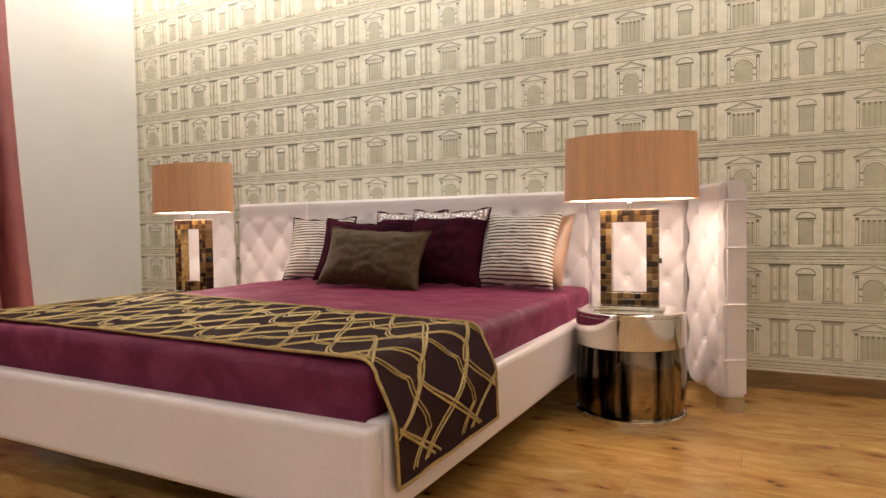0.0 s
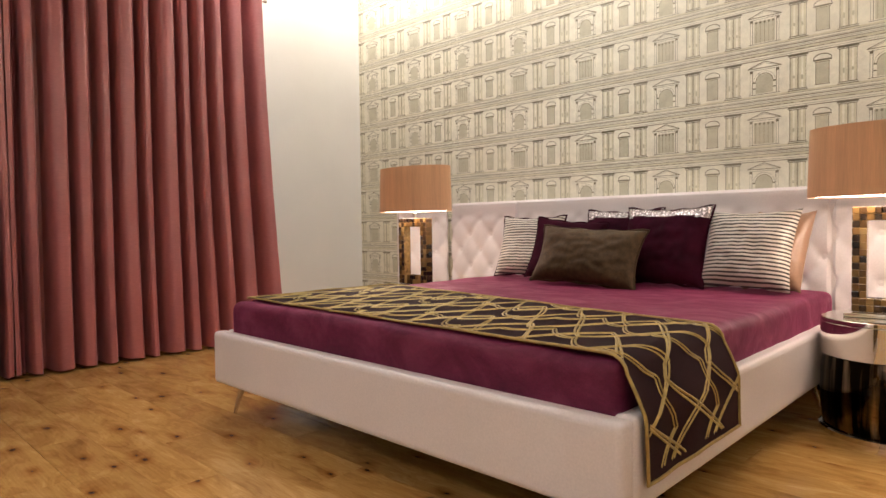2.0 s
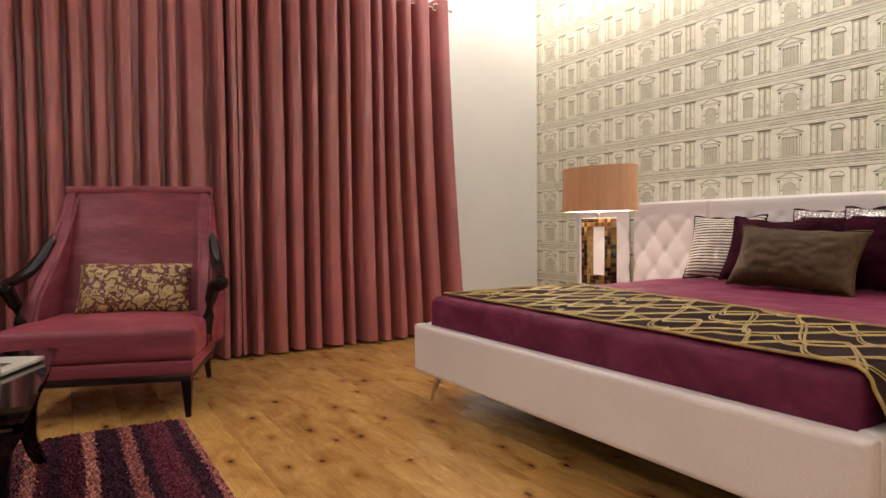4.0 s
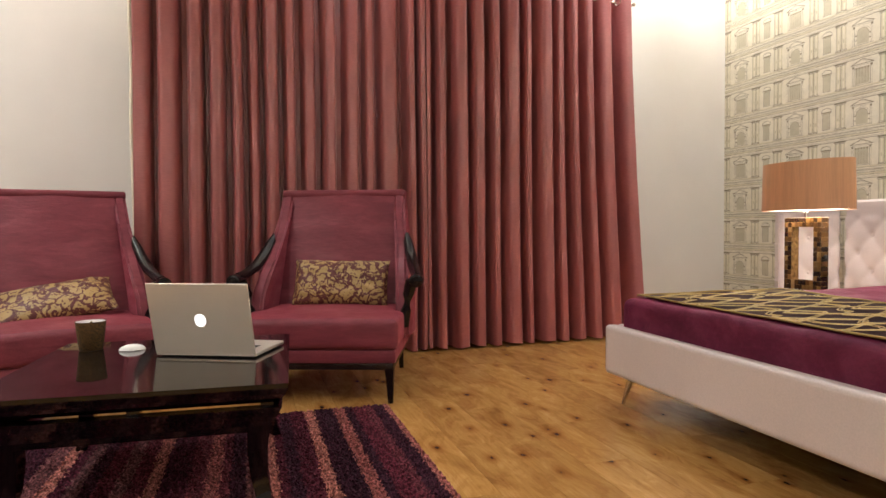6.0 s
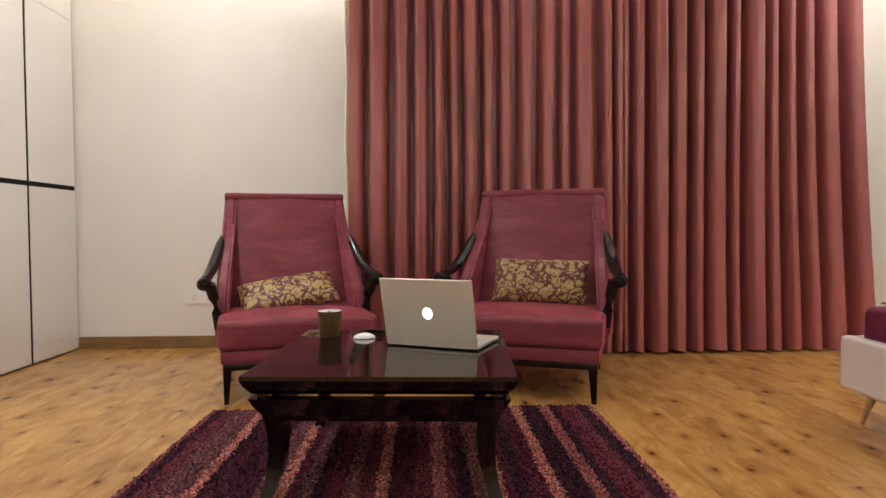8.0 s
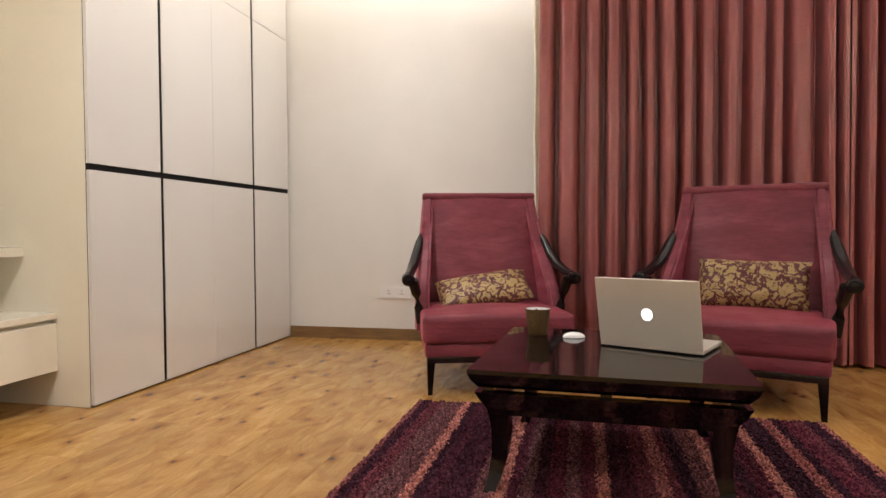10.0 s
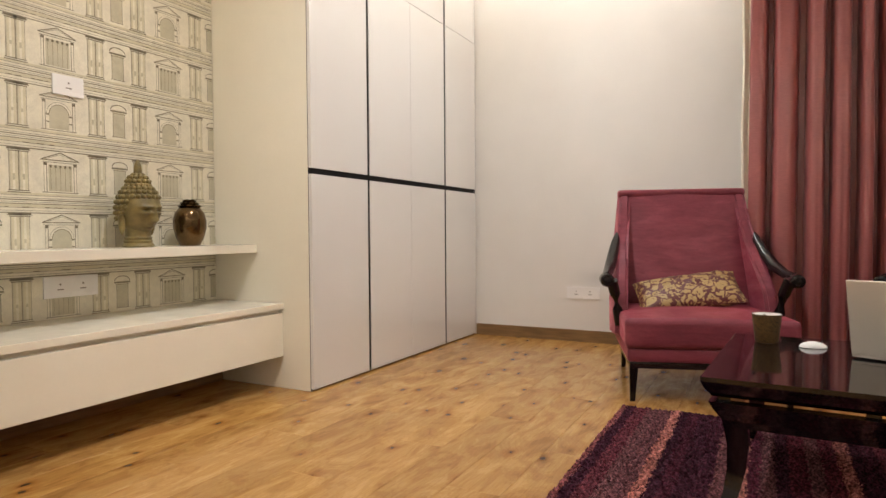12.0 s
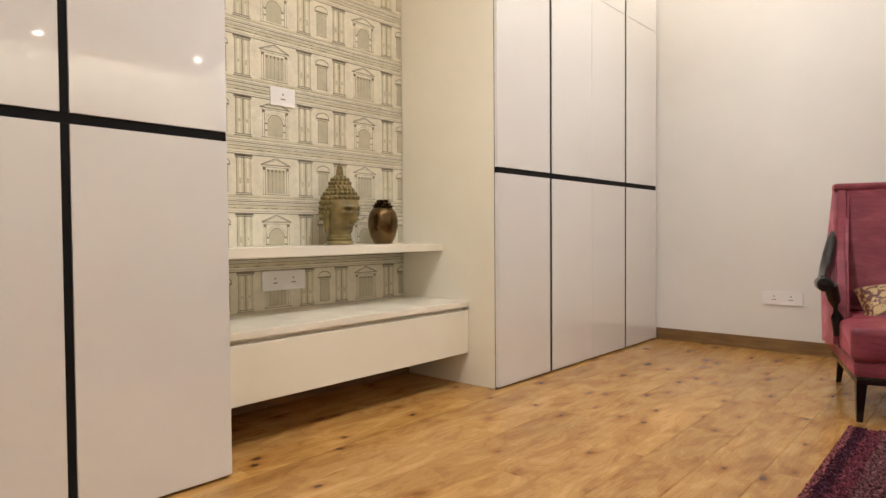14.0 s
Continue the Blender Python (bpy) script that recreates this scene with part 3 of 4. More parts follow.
# ---- bed ----
BX0, BX1, BY0 = 1.985, 4.055, 4.395
bed = thing("bed", pose(0, 0, 0), "low double bed frame upholstered in pale pink leather", "bed")
part("footboard", box(B(), BX0, BX1, BY0, BY0 + 0.065, 0.155, 0.392, 0.022, 4), LEATHER, bed)
for x in (BX0, BX1 - 0.065):
    part("side_rail", box(B(), x, x + 0.065, BY0 + 0.066, 6.60, 0.155, 0.392, 0.020, 3), LEATHER, bed)
part("slat_base", box(B(), BX0 + 0.066, BX1 - 0.066, BY0 + 0.072, 6.59, 0.19, 0.27), DARKWOOD, bed)
for x, s in ((BX0 + 0.07, -1), (BX1 - 0.07, 1)):
    for y, q in ((BY0 + 0.10, -1), (6.3, 1)):
        part("leg", tube(B(), [(x, y, 0.158), (x - s * 0.004, y, 0.12), (x + s * 0.018, y + q * 0.012, 0.05), (x + s * 0.026, y + q * 0.022, 0.0)], [0.022, 0.017, 0.010, 0.008], 12), STEEL, bed, "brass-toned tapered metal leg")


def soft_box(bm, x0, x1, y0, y1, z0, z1, r, nu=60, nv=70, rough=0.004):
    """A rounded slab with slightly uneven cloth on top."""
    b2 = B()
    box(b2, x0, x1, y0, y1, z0, z1, r, 5)
    bmesh.ops.subdivide_edges(b2, edges=[e for e in b2.edges if e.calc_length() > 0.15], cuts=26, use_grid_fill=True)
    for v in b2.verts:
        n = noise.noise(v.co * 4.2) + 0.5 * noise.noise(v.co * 11)
        v.co.z += rough * n * (1 if v.co.z > (z0 + z1) / 2 else 0.2)
        v.co.x += rough * 0.8 * noise.noise(v.co * 6 + Vector((9, 0, 0)))
        v.co.y += rough * 0.8 * noise.noise(v.co * 6 + Vector((0, 9, 0)))
    merge(bm, b2)
    return bm


MZ = 0.528
mat_t = thing("mattress", pose(0, 0, 0), "thick mattress under a plum velvet bedspread", "mattress")
part("bedspread", soft_box(B(), BX0 + 0.040, BX1 - 0.045, BY0 + 0.066, 6.57, 0.275, MZ, 0.05, rough=0.008), VELVET, mat_t, "plum velvet bedspread")
part("core", box(B(), BX0 + 0.07, BX1 - 0.07, BY0 + 0.11, 6.54, 0.272, 0.46, 0.02), SHADE_IN, mat_t, "white mattress core")


# ---- bed runner, laid across the foot and hanging over one side ----
RX0, RX1 = 2.05, BX1 - 0.03


def runner_at(s, w, lift=0.0):
    """A point of the cloth: s metres along it from the far edge, w from 0 at the foot side to 1."""
    top, r = RX1 - RX0 - 0.05, 0.05
    k = min(1.0, s / top)
    y = (4.535 - 0.065 * k) + w * (0.90 - 0.27 * k) + 0.006 * noise.noise(Vector((s * 2.2, w * 2, 8)))
    zt = MZ + 0.009 + 0.004 * noise.noise(Vector((s * 4, w * 3, 0)))
    wave = 0.007 * noise.noise(Vector((s * 3, w * 4, 3)))
    if s < top:
        return Vector((RX0 + s, y, zt + lift))
    a = (s - top) / r
    if a < math.pi / 2:
        return Vector((RX0 + top + (r + lift) * math.sin(a), y, zt - r + (r + lift) * math.cos(a)))
    d = s - top - r * math.pi / 2
    out = 0.046 * min(1.0, d / 0.10) ** 0.8
    return Vector((RX0 + top + r + out + lift + wave, y + 0.06 * d, zt - r - d))


RL = RX1 - RX0 - 0.05 + 0.05 * math.pi / 2 + 0.265
RW = 0.72
run = thing("bed_runner", pose(0, 0, 0), "dark aubergine bed runner with gold trellis embroidery", "bed runner")
b = B()
grid(b, 150, 40, lambda u, v: runner_at(u * RL, v))
bmesh.ops.solidify(b, geom=b.faces[:], thickness=-0.005)
part("cloth", b, BROWN_CLOTH, run)


def ribbon(pts, w):
    """A raised gold cord stitched on the runner, pts given as (s, w); one part for each stretch that lies on the cloth."""
    rows = []
    for i, (s, y) in enumerate(pts + [(-1.0, -1.0)]):
        if 0.012 < s < RL - 0.012 and 0.015 < y < 0.985:
            j, k = min(i + 1, len(pts) - 1), max(i - 1, 0)
            d = Vector((pts[j][0] - pts[k][0], (pts[j][1] - pts[k][1]) * RW))
            d = d.normalized() if d.length > 1e-6 else Vector((1, 0))
            rows.append([runner_at(s + d.y * w * o, y - d.x * w * o / RW, l) for o, l in ((-0.5, 0.002), (0.0, 0.0048), (0.5, 0.002))])
            continue
        if len(rows) > 4:
            bm = B()
            vs_ = [[bm.verts.new(p) for p in r] for r in rows]
            for a, b_ in zip(vs_, vs_[1:]):
                bm.faces.new((a[0], b_[0], b_[1], a[1]))
                bm.faces.new((a[1], b_[1], b_[2], a[2]))
            part("gold_cord", bm, GOLD, run)
        rows = []


def zigzag(x):
    """Swings between 0 and 1 with slightly eased corners."""
    a = abs(2 * (x % 1.0) - 1)
    return 0.6 * a + 0.4 * a * a * (3 - 2 * a)


def cusp(x):
    """Bracket-like swing: rounded on one side, drawn to a point on the other."""
    return 1.0 - 2.0 * abs(math.sin(math.pi * x)) ** 0.8


TURN = 0.50
LINE = [0.02 + k_ * 0.007 for k_ in range(int((RL - 0.04) / 0.007))]
for k in range(-2, 4):
    for off in (-1, 1):
        gap = [off * (0.009 + 0.014 * math.sin(q * 12 + k) ** 2) for q in LINE]
        # two crossing zigzags make broad lozenges; a bracketed pair wanders between them
        ribbon([(q, -0.22 + 0.44 * k + 0.58 * zigzag(q / TURN) + g_) for q, g_ in zip(LINE, gap)], 0.0085)
        ribbon([(q, -0.16 + 0.44 * k + 0.58 * zigzag(q / TURN + 0.43) + g_) for q, g_ in zip(LINE, gap)], 0.0085)
        ribbon([(q, 0.02 + 0.44 * k + 0.26 * zigzag(q / TURN + 0.75) + 0.034 * cusp(q / 0.135) + off * 0.014) for q in LINE], 0.0075)
b = B()
for y in (0.006, 0.994):
    tube(b, [runner_at(s_, y, 0.002) for s_ in np.linspace(0, RL - 0.002, 120)], 0.0048, 6)
for s_ in (0.004, RL - 0.004):
    tube(b, [runner_at(s_, y, 0.002) for y in np.linspace(0, 1, 40)], 0.0048, 6)
part("piping", b, GOLD, run, "gold corded edge")


# ---- headboard ----
def tufted(bm, origin, right, up, out, w, h, du, dv, depth, plain=0.10):
    """Deep-buttoned panel; below the plain top band the surface puffs between the buttons of a diamond grid."""
    origin, right, up, out = Vector(origin), Vector(right), Vector(up), Vector(out)
    nu, nv = int(w / 0.016), int(h / 0.016)

    def f(u, v):
        x, z = u * w, v * h
        a, c = x / du + z / dv, x / du - z / dv
        fade = min(1.0, max(0.0, (h - plain - z) / 0.04))
        q = abs(math.sin(math.pi * a / 1.0) * math.sin(math.pi * c / 1.0))
        seam = min(abs(math.sin(math.pi * a)), abs(math.sin(math.pi * c)))
        pit = math.exp(-((math.sin(math.pi * a) ** 2 + math.sin(math.pi * c) ** 2) / 0.16))
        p = depth * (0.42 * q + 0.07 * min(1, seam * 2.0) - 0.80 * pit) * fade
        e = min(u, 1 - u) * w
        z_e = min(v, 1 - v) * h
        p -= 0.02 * max(0, 1 - e / 0.02) ** 2 + 0.02 * max(0, 1 - z_e / 0.025) ** 2
        return origin + right * x + up * z + out * p

    grid(bm, nu, nv, f)
    pts = []
    for i in range(-40, 80):
        for j in range(-40, 80):
            x, z = (i + j) * du / 2, (i - j) * dv / 2
            if 0.03 < x < w - 0.03 and 0.03 < z < h - plain - 0.005:
                pts.append(origin + right * x + up * z - out * (depth * 0.62))
    return pts


hb = thing("headboard", pose(0, 0, 0), "wide winged headboard in deep-buttoned pale pink leather", "headboard")
HZ0, HZ1, HY = 0.09, 1.045, 6.62
part("core", box(B(), 1.40, 4.49, HY + 0.012, 6.83, HZ0, HZ1 - 0.002, 0.015, 3), LEATHER, hb)
HB_BUTTONS = []
for x0, x1 in ((1.40, 2.05), (2.056, 3.985), (3.991, 4.49)):
    b = B()
    HB_BUTTONS += tufted(b, (x0, HY, HZ0), (1, 0, 0), (0, 0, 1), (0, -1, 0), x1 - x0, HZ1 - HZ0, 0.20, 0.24, 0.028)
    part("tufted_panel", b, LEATHER, hb)
for side in (1, -1):
    # wings turn forward and outward at both ends
    xa, xb = (4.495, 4.675) if side > 0 else (1.395, 1.205)
    p0, p1 = Vector((xa, 6.60, 0)), Vector((xb, 6.26, 0))
    d = (p1 - p0).normalized()
    n = Vector((-d.y, d.x, 0)) * (-1 if side > 0 else 1)
    n = n if n.x * side < 0 else -n
    th = 0.105
    ln = (p1 - p0).length
    b = B()
    o = p0 - n * 0.014
    quad = [o, o + d * (ln - 0.004), o + d * (ln - 0.004) - n * th, o - n * th]
    lo, hi = [b.verts.new((q.x, q.y, HZ0 - 0.02)) for q in quad], [b.verts.new((q.x, q.y, HZ1)) for q in quad]
    for i in range(4):
        b.faces.new((lo[i], lo[(i + 1) % 4], hi[(i + 1) % 4], hi[i]))
    b.faces.new(lo[::-1])
    b.faces.new(hi)
    bmesh.ops.bevel(b, geom=b.edges[:], offset=0.014, segments=3, affect="EDGES")
    wing = part("wing", b, LEATHER, hb)
    b = B()
    HB_BUTTONS += tufted(b, p0 + Vector((0, 0, HZ0 - 0.02)), d, (0, 0, 1), n, ln - 0.012, HZ1 - HZ0 + 0.015, 0.20, 0.24, 0.026)
    part("tufted_face", b, LEATHER, wing)
    for z in (0.24, 0.49, 0.745, 0.955):
        part("piping", tube(B(), [(p1 + d * 0.0 - n * (0.012 + k * 0.098)).to_tuple()[:2] + (z,) for k in (0, 0.5, 1)], 0.005, 8), LEATHER, wing)
    b = B()
    f0 = p1 - d * 0.10
    quad = [p1 - d * 0.005 - n * 0.02, p1 - d * 0.005 - n * 0.105, f0 - n * 0.105, f0 - n * 0.02]
    lo, hi = [b.verts.new((q.x, q.y, 0)) for q in quad], [b.verts.new((q.x, q.y, HZ0 - 0.02)) for q in quad]
    for i in range(4):
        b.faces.new((lo[i], lo[(i + 1) % 4], hi[(i + 1) % 4], hi[i]))
    b.faces.new(lo[::-1])
    b.faces.new(hi)
    part("foot", b, STEEL, hb, "bronze metal foot block", smooth=False)
part("plinth", box(B(), 1.45, 4.44, 6.70, 6.83, 0.0, HZ0), DARKWOOD, hb)
button = mesh_of("button", lathe(B(), [(0.001, 0.006), (0.008, 0.005), (0.012, 0.0), (0.012, -0.004)], 10, cap=False), LEATHER)
for p in HB_BUTTONS:
    o = new("button", button)
    o.parent = hb
    o.matrix_local = Matrix.Translation(p) @ Matrix.Rotation(radians(90), 4, "X")


# ---- pillows ----
def pillow_mesh(bm, w, h, t, seed, pinch=0.10, nu=36, nv=30):
    """Stuffed cushion: full in the middle, thin at the seam, corners drawn out."""
    def point(u, v, s):
        x, z = 2 * u - 1, 2 * v - 1
        f = max(0.0, (1 - abs(x) ** 3.2)) ** 0.55 * max(0.0, (1 - abs(z) ** 3.2)) ** 0.55
        draw_x, draw_z = 1 - pinch * (1 - z * z), 1 - pinch * (1 - x * x)
        y = s * (t / 2) * f * (1 + 0.10 * noise.noise(Vector((x * 2.2, z * 2.2, seed))))
        wr = 0.010 * noise.noise(Vector((x * 5, z * 5, seed + 7))) * f
        return Vector((x * w / 2 * draw_x, y + wr, h / 2 + z * h / 2 * draw_z + 0.006 * noise.noise(Vector((x * 4, seed, z)))))
    for s in (1, -1):
        grid(bm, nu, nv, lambda u, v: point(u, v, s))
    bmesh.ops.remove_doubles(bm, verts=bm.verts[:], dist=0.0008)
    return bm


def edge_cord(w, h, pinch=0.10, r=0.006):
    pts = []
    for k in range(81):
        a = k / 80 * 4
        i, f = int(a) % 4, a - int(a)
        x, z = [(2 * f - 1, -1), (1, 2 * f - 1), (1 - 2 * f, 1), (-1, 1 - 2 * f)][i]
        pts.append((x * w / 2 * (1 - pinch * (1 - z * z)), 0, h / 2 + z * h / 2 * (1 - pinch * (1 - x * x)) + 0.004 * math.sin(k * 1.1)))
    return tube(B(), pts, r, 6)


def pillow(m, w, h, t, material, label, seed, cord=None):
    p = thing("pillow", m, label, "pillow", "pillows on the bed")
    part("cover", pillow_mesh(B(), w, h, t, seed), material, p)
    if cord is not None:
        part("piping", edge_cord(w, h), cord, p, "corded edge")
    return p


PZ = MZ + 0.005
pillow(pose(2.33, 6.33, PZ, -20, 0, 8), 0.46, 0.42, 0.15, STRIPE, "cream and dark brown striped square pillow", 1.0, PLUM)
pillow(pose(3.69, 6.24, PZ, -20, 0, -6), 0.45, 0.42, 0.16, STRIPE, "cream and brown striped pillow with copper satin edge", 2.0, None)
# extra pillow whose visible strip serves as the striped pillow's copper edge
pillow(pose(3.80, 6.31, PZ, -20, 0, -14), 0.29, 0.41, 0.12, COPPER_SATIN, "copper satin pillow added as the striped pillow's copper edge", 9.0, None)
pillow(pose(2.66, 6.22, PZ, -20, 5, 8), 0.46, 0.39, 0.15, PLUM, "plain dark plum velvet pillow", 3.0, PLUM)
for cx, cy, rz, sd in ((2.93, 6.40, 2, 6.0), (3.27, 6.24, -2, 4.0)):
    p = pillow(pose(cx, cy, PZ, -18, 0, rz), 0.49, 0.445, 0.15, PLUM, "dark plum velvet pillow with a silver sequin band", sd, PLUM)
    b = pillow_mesh(B(), 0.492, 0.447, 0.158, sd)
    bmesh.ops.delete(b, geom=[f for f in b.faces if f.calc_center_median().z < 0.372], context="FACES")
    part("sequin_band", b, SEQUIN, p, "silver sequin band")
pillow(pose(2.92, 6.03, PZ, -24, 3, 3), 0.64, 0.345, 0.17, BRONZE_CLOTH, "bronze metallic rectangular pillow leaning on others", 5.0, BRONZE_CLOTH)


# ---- bedside drums and lamps ----
def nightstand(x, y, label):
    n = thing("nightstand", pose(x, y, 0), label, "nightstand", "nightstands beside the bed")
    part("base_ring", lathe(B(), [(0.235, 0.0), (0.243, 0.002), (0.243, 0.022), (0.235, 0.026)], 64), CHROME, n, "polished chrome base ring")
    part("drum", lathe(B(), [(0.228, 0.026), (0.238, 0.08), (0.241, 0.17), (0.238, 0.26), (0.231, 0.318)], 64), BRONZE_REFLECT, n, "smoked mirror-polished drum with reflections painted as vertical streaks")
    part("band", lathe(B(), [(0.226, 0.318), (0.240, 0.322), (0.240, 0.452), (0.236, 0.456)], 64), CHROME, n, "polished steel upper band")
    part("top", lathe(B(), [(0.238, 0.456), (0.240, 0.458), (0.240, 0.470), (0.236, 0.473)], 64), CHROME, n, "polished steel top")
    return n


def table_lamp(x, y, z, rz, label):
    lamp = thing("table_lamp", pose(x, y, z, 0, 0, rz), label, "table lamp", "lamps beside the bed")
    part("foot_plate", box(B(), -0.15, 0.15, -0.075, 0.075, 0.0, 0.016, 0.003), CHROME, lamp, "polished steel foot plate")
    W2, H, TH, Z0 = 0.125, 0.43, 0.052, 0.018
    b = B()
    box(b, -W2 + 0.002, W2 - 0.002, -0.028, 0.028, Z0, Z0 + TH - 0.002)
    box(b, -W2 + 0.002, W2 - 0.002, -0.028, 0.028, Z0 + H - TH + 0.002, Z0 + H)
    box(b, -W2 + 0.002, -W2 + TH - 0.002, -0.028, 0.028, Z0 + TH - 0.002, Z0 + H - TH + 0.002)
    box(b, W2 - TH + 0.002, W2 - 0.002, -0.028, 0.028, Z0 + TH - 0.002, Z0 + H - TH + 0.002)
    frame_ob = part("frame_body", b, SHELL, lamp, "dark horn-tile rectangular frame", smooth=False)
    tile_f = mesh_of("tile", box(B(), -0.0122, 0.0122, -0.003, 0.003, -0.0136, 0.0136, 0.002, 1), TILE, False)
    nx, nz = 10, 15
    for i in range(nx):
        for k in range(nz):
            u, v = -W2 + (i + 0.5) * 2 * W2 / nx, Z0 + (k + 0.5) * H / nz
            if abs(u) < W2 - TH and Z0 + TH < v < Z0 + H - TH:
                continue
            for s in (-1, 1):
                o = new("tile", tile_f)
                o.parent = frame_ob
                o.matrix_local = pose(u, s * 0.0295, v)
    tile_s = mesh_of("tile", box(B(), -0.003, 0.003, -0.026, 0.026, -0.0136, 0.0136, 0.002, 1), TILE, False)
    for k in range(nz):
        for s in (-1, 1):
            o = new("tile", tile_s)
            o.parent = frame_ob
            o.matrix_local = pose(s * (W2 - 0.0005), 0, Z0 + (k + 0.5) * H / nz)
    part("stem", tube(B(), [(0, 0, Z0 + H), (0, 0, Z0 + H + 0.06)], 0.010, 12), CHROME, lamp)
    s0, s1, r0, r1 = Z0 + H + 0.042, Z0 + H + 0.328, 0.294, 0.286
    shade = part("shade", lathe(B(), [(r0, s0), (r1, s1), (r1 - 0.004, s1), (r0 - 0.004, s0)], 72, cap=False), SHADE_LIT, lamp, "peach silk oval drum shade")
    shade.scale = (1, 0.54, 1)
    part("shade_top", lathe(B(), [(r1 - 0.004, s1 - 0.004), (0.03, s1 - 0.004)], 48, cap=False), SHADE_IN, lamp).scale = (1, 0.54, 1)
    part("diffuser", lathe(B(), [(r0 - 0.006, s0 + 0.004), (0.012, s0 + 0.005)], 64, cap=False), DIFFUSER, lamp, "glowing white diffuser under the shade").scale = (1, 0.54, 1)
    part("switch", tube(B(), [(W2, 0.0, Z0 + 0.20), (W2 + 0.014, 0, Z0 + 0.20)], 0.012, 12), DARK_PLASTIC, lamp)
    d_ = bpy.data.lights.new("bulb", "AREA")
    d_.shape, d_.size, d_.size_y, d_.energy, d_.color = "ELLIPSE", 0.46, 0.24, BEDSIDE_W, (1.0, 0.80, 0.66)
    o = new("bulb", d_)
    o.parent = lamp
    o.matrix_local = pose(0, 0, s0 - 0.004)
    return lamp


NS_R, NS_L = (4.30, 6.13), (1.76, 5.90)
nightstand(*NS_R, "mirror-polished bronze drum nightstand beside the bed")
nightstand(*NS_L, "mirror-polished bronze drum nightstand by the curtain side")
table_lamp(*NS_R, 0.474, 4, "lit table lamp with horn-tile frame and peach shade")
table_lamp(*NS_L, 0.474, 2, "lit table lamp with horn-tile frame and peach shade")


# ---- curtains ----
def fold_edges(y0, y1, seed):
    """Where the valleys between the folds lie along the rod, unevenly spaced, with each fold's depth and lean."""
    r_ = random.Random(int(seed * 17))
    out, y = [], y0 - 0.05
    while y < y1 + 0.25:
        w = r_.choice((0.09, 0.105, 0.12, 0.14, 0.17)) * r_.uniform(0.9, 1.12)
        out.append((y, w, r_.uniform(0.13, 0.185), r_.uniform(0.72, 1.35), r_.uniform(-1, 1)))
        y += w
    return out


def curtain_x(y, v, folds, seed):
    """Depth of the folds along the rod; v is 0 at the hem and 1 at the heading."""
    y = y + 0.030 * (1 - v) * noise.noise(Vector((y * 2.6, seed, v * 1.1)))
    k = max(i for i, f in enumerate(folds) if f[0] <= y or i == 0)
    a, w, amp, lean, dent = folds[k]
    u = min(1.0, max(0.0, (y - a) / w)) ** lean
    rise = max(0.0, (math.sin(math.pi * u) - 0.34) / 0.66)
    lobe = math.sqrt(max(0.0, 1 - (1 - rise) ** 2))
    lobe -= 0.10 * max(0.0, dent) * (1 - v * 0.7) * math.exp(-((u - 0.5 - 0.2 * dent) / 0.10) ** 2)
    x = amp * lobe * (0.92 + 0.18 * (1 - v)) - 0.10
    crease = 0.0030 * noise.noise(Vector((y * 9, v * 17, seed))) + 0.0016 * noise.noise(Vector((y * 24, v * 46, seed)))
    return x + crease + 0.02 * (1 - v) * noise.noise(Vector((y * 1.1, 2.0, seed)))


def curtain(y0, y1, flare0, flare1, seed, label):
    c = thing("curtain", pose(0.36 + 0.004 * seed, 0, 0), label, "curtain", "curtains at the window")

    folds = fold_edges(y0, y1, seed)

    def f(u, v):
        lean = (1 - v) ** 1.5
        y = y0 + u * (y1 - y0) - flare0 * lean * (1 - u) ** 3 + flare1 * lean * u ** 3
        yy = y0 + u * (y1 - y0)
        return Vector((curtain_x(yy, v, folds, seed), y, 0.018 + v * 2.67 + 0.006 * math.sin(yy * 21)))
    b = B()
    grid(b, 560, 44, f)
    part("cloth", b, SILK, c)
    ring = mesh_of("eyelet", tube(B(), [(0.026 * math.cos(a), 0, 0.026 * math.sin(a)) for a in np.linspace(0, 2 * math.pi, 17)], 0.005, 6), CHROME)
    k = y0 + 0.03
    while k < y1:
        o = new("eyelet", ring)
        o.parent = c
        o.matrix_local = pose(0, k, 2.63, 0, 0, 20)
        k += 0.118
    return c


curtain(2.05, 3.98, 0.02, 0.0, 1.0, "dusty rose silk curtain hanging in deep folds")
curtain(3.93, 5.585, 0.0, 0.13, 6.0, "dusty rose silk curtain flaring towards the hem")
rod = thing("curtain_rod", pose(0.36, 0, 2.63), "slim steel curtain rod with a finial", "curtain rod")
part("rod", tube(B(), [(0, 1.93, 0), (0, 5.64, 0)], 0.011, 12), CHROME, rod)
part("finial", tube(B(), [(0, 5.64, 0), (0, 5.66, 0)], 0.016, 12), CHROME, rod)
for y in (1.97, 3.94, 5.62):
    part("bracket", box(B(), -0.36, 0.0, y - 0.006, y + 0.006, -0.008, 0.008), CHROME, rod)
sc = thing("sheer_curtain", pose(0.205, 0, 0), "cream sheer curtain showing at the edge of the drapes", "curtain")
b = B()
grid(b, 60, 16, lambda u, v: Vector((0.015 * math.sin(u * 40), 1.995 + u * 0.32 + 0.012 * noise.noise(Vector((v * 5, 1, 1))) * (1 - u), 0.3 + v * 2.36)))
part("cloth", b, SHEER, sc)


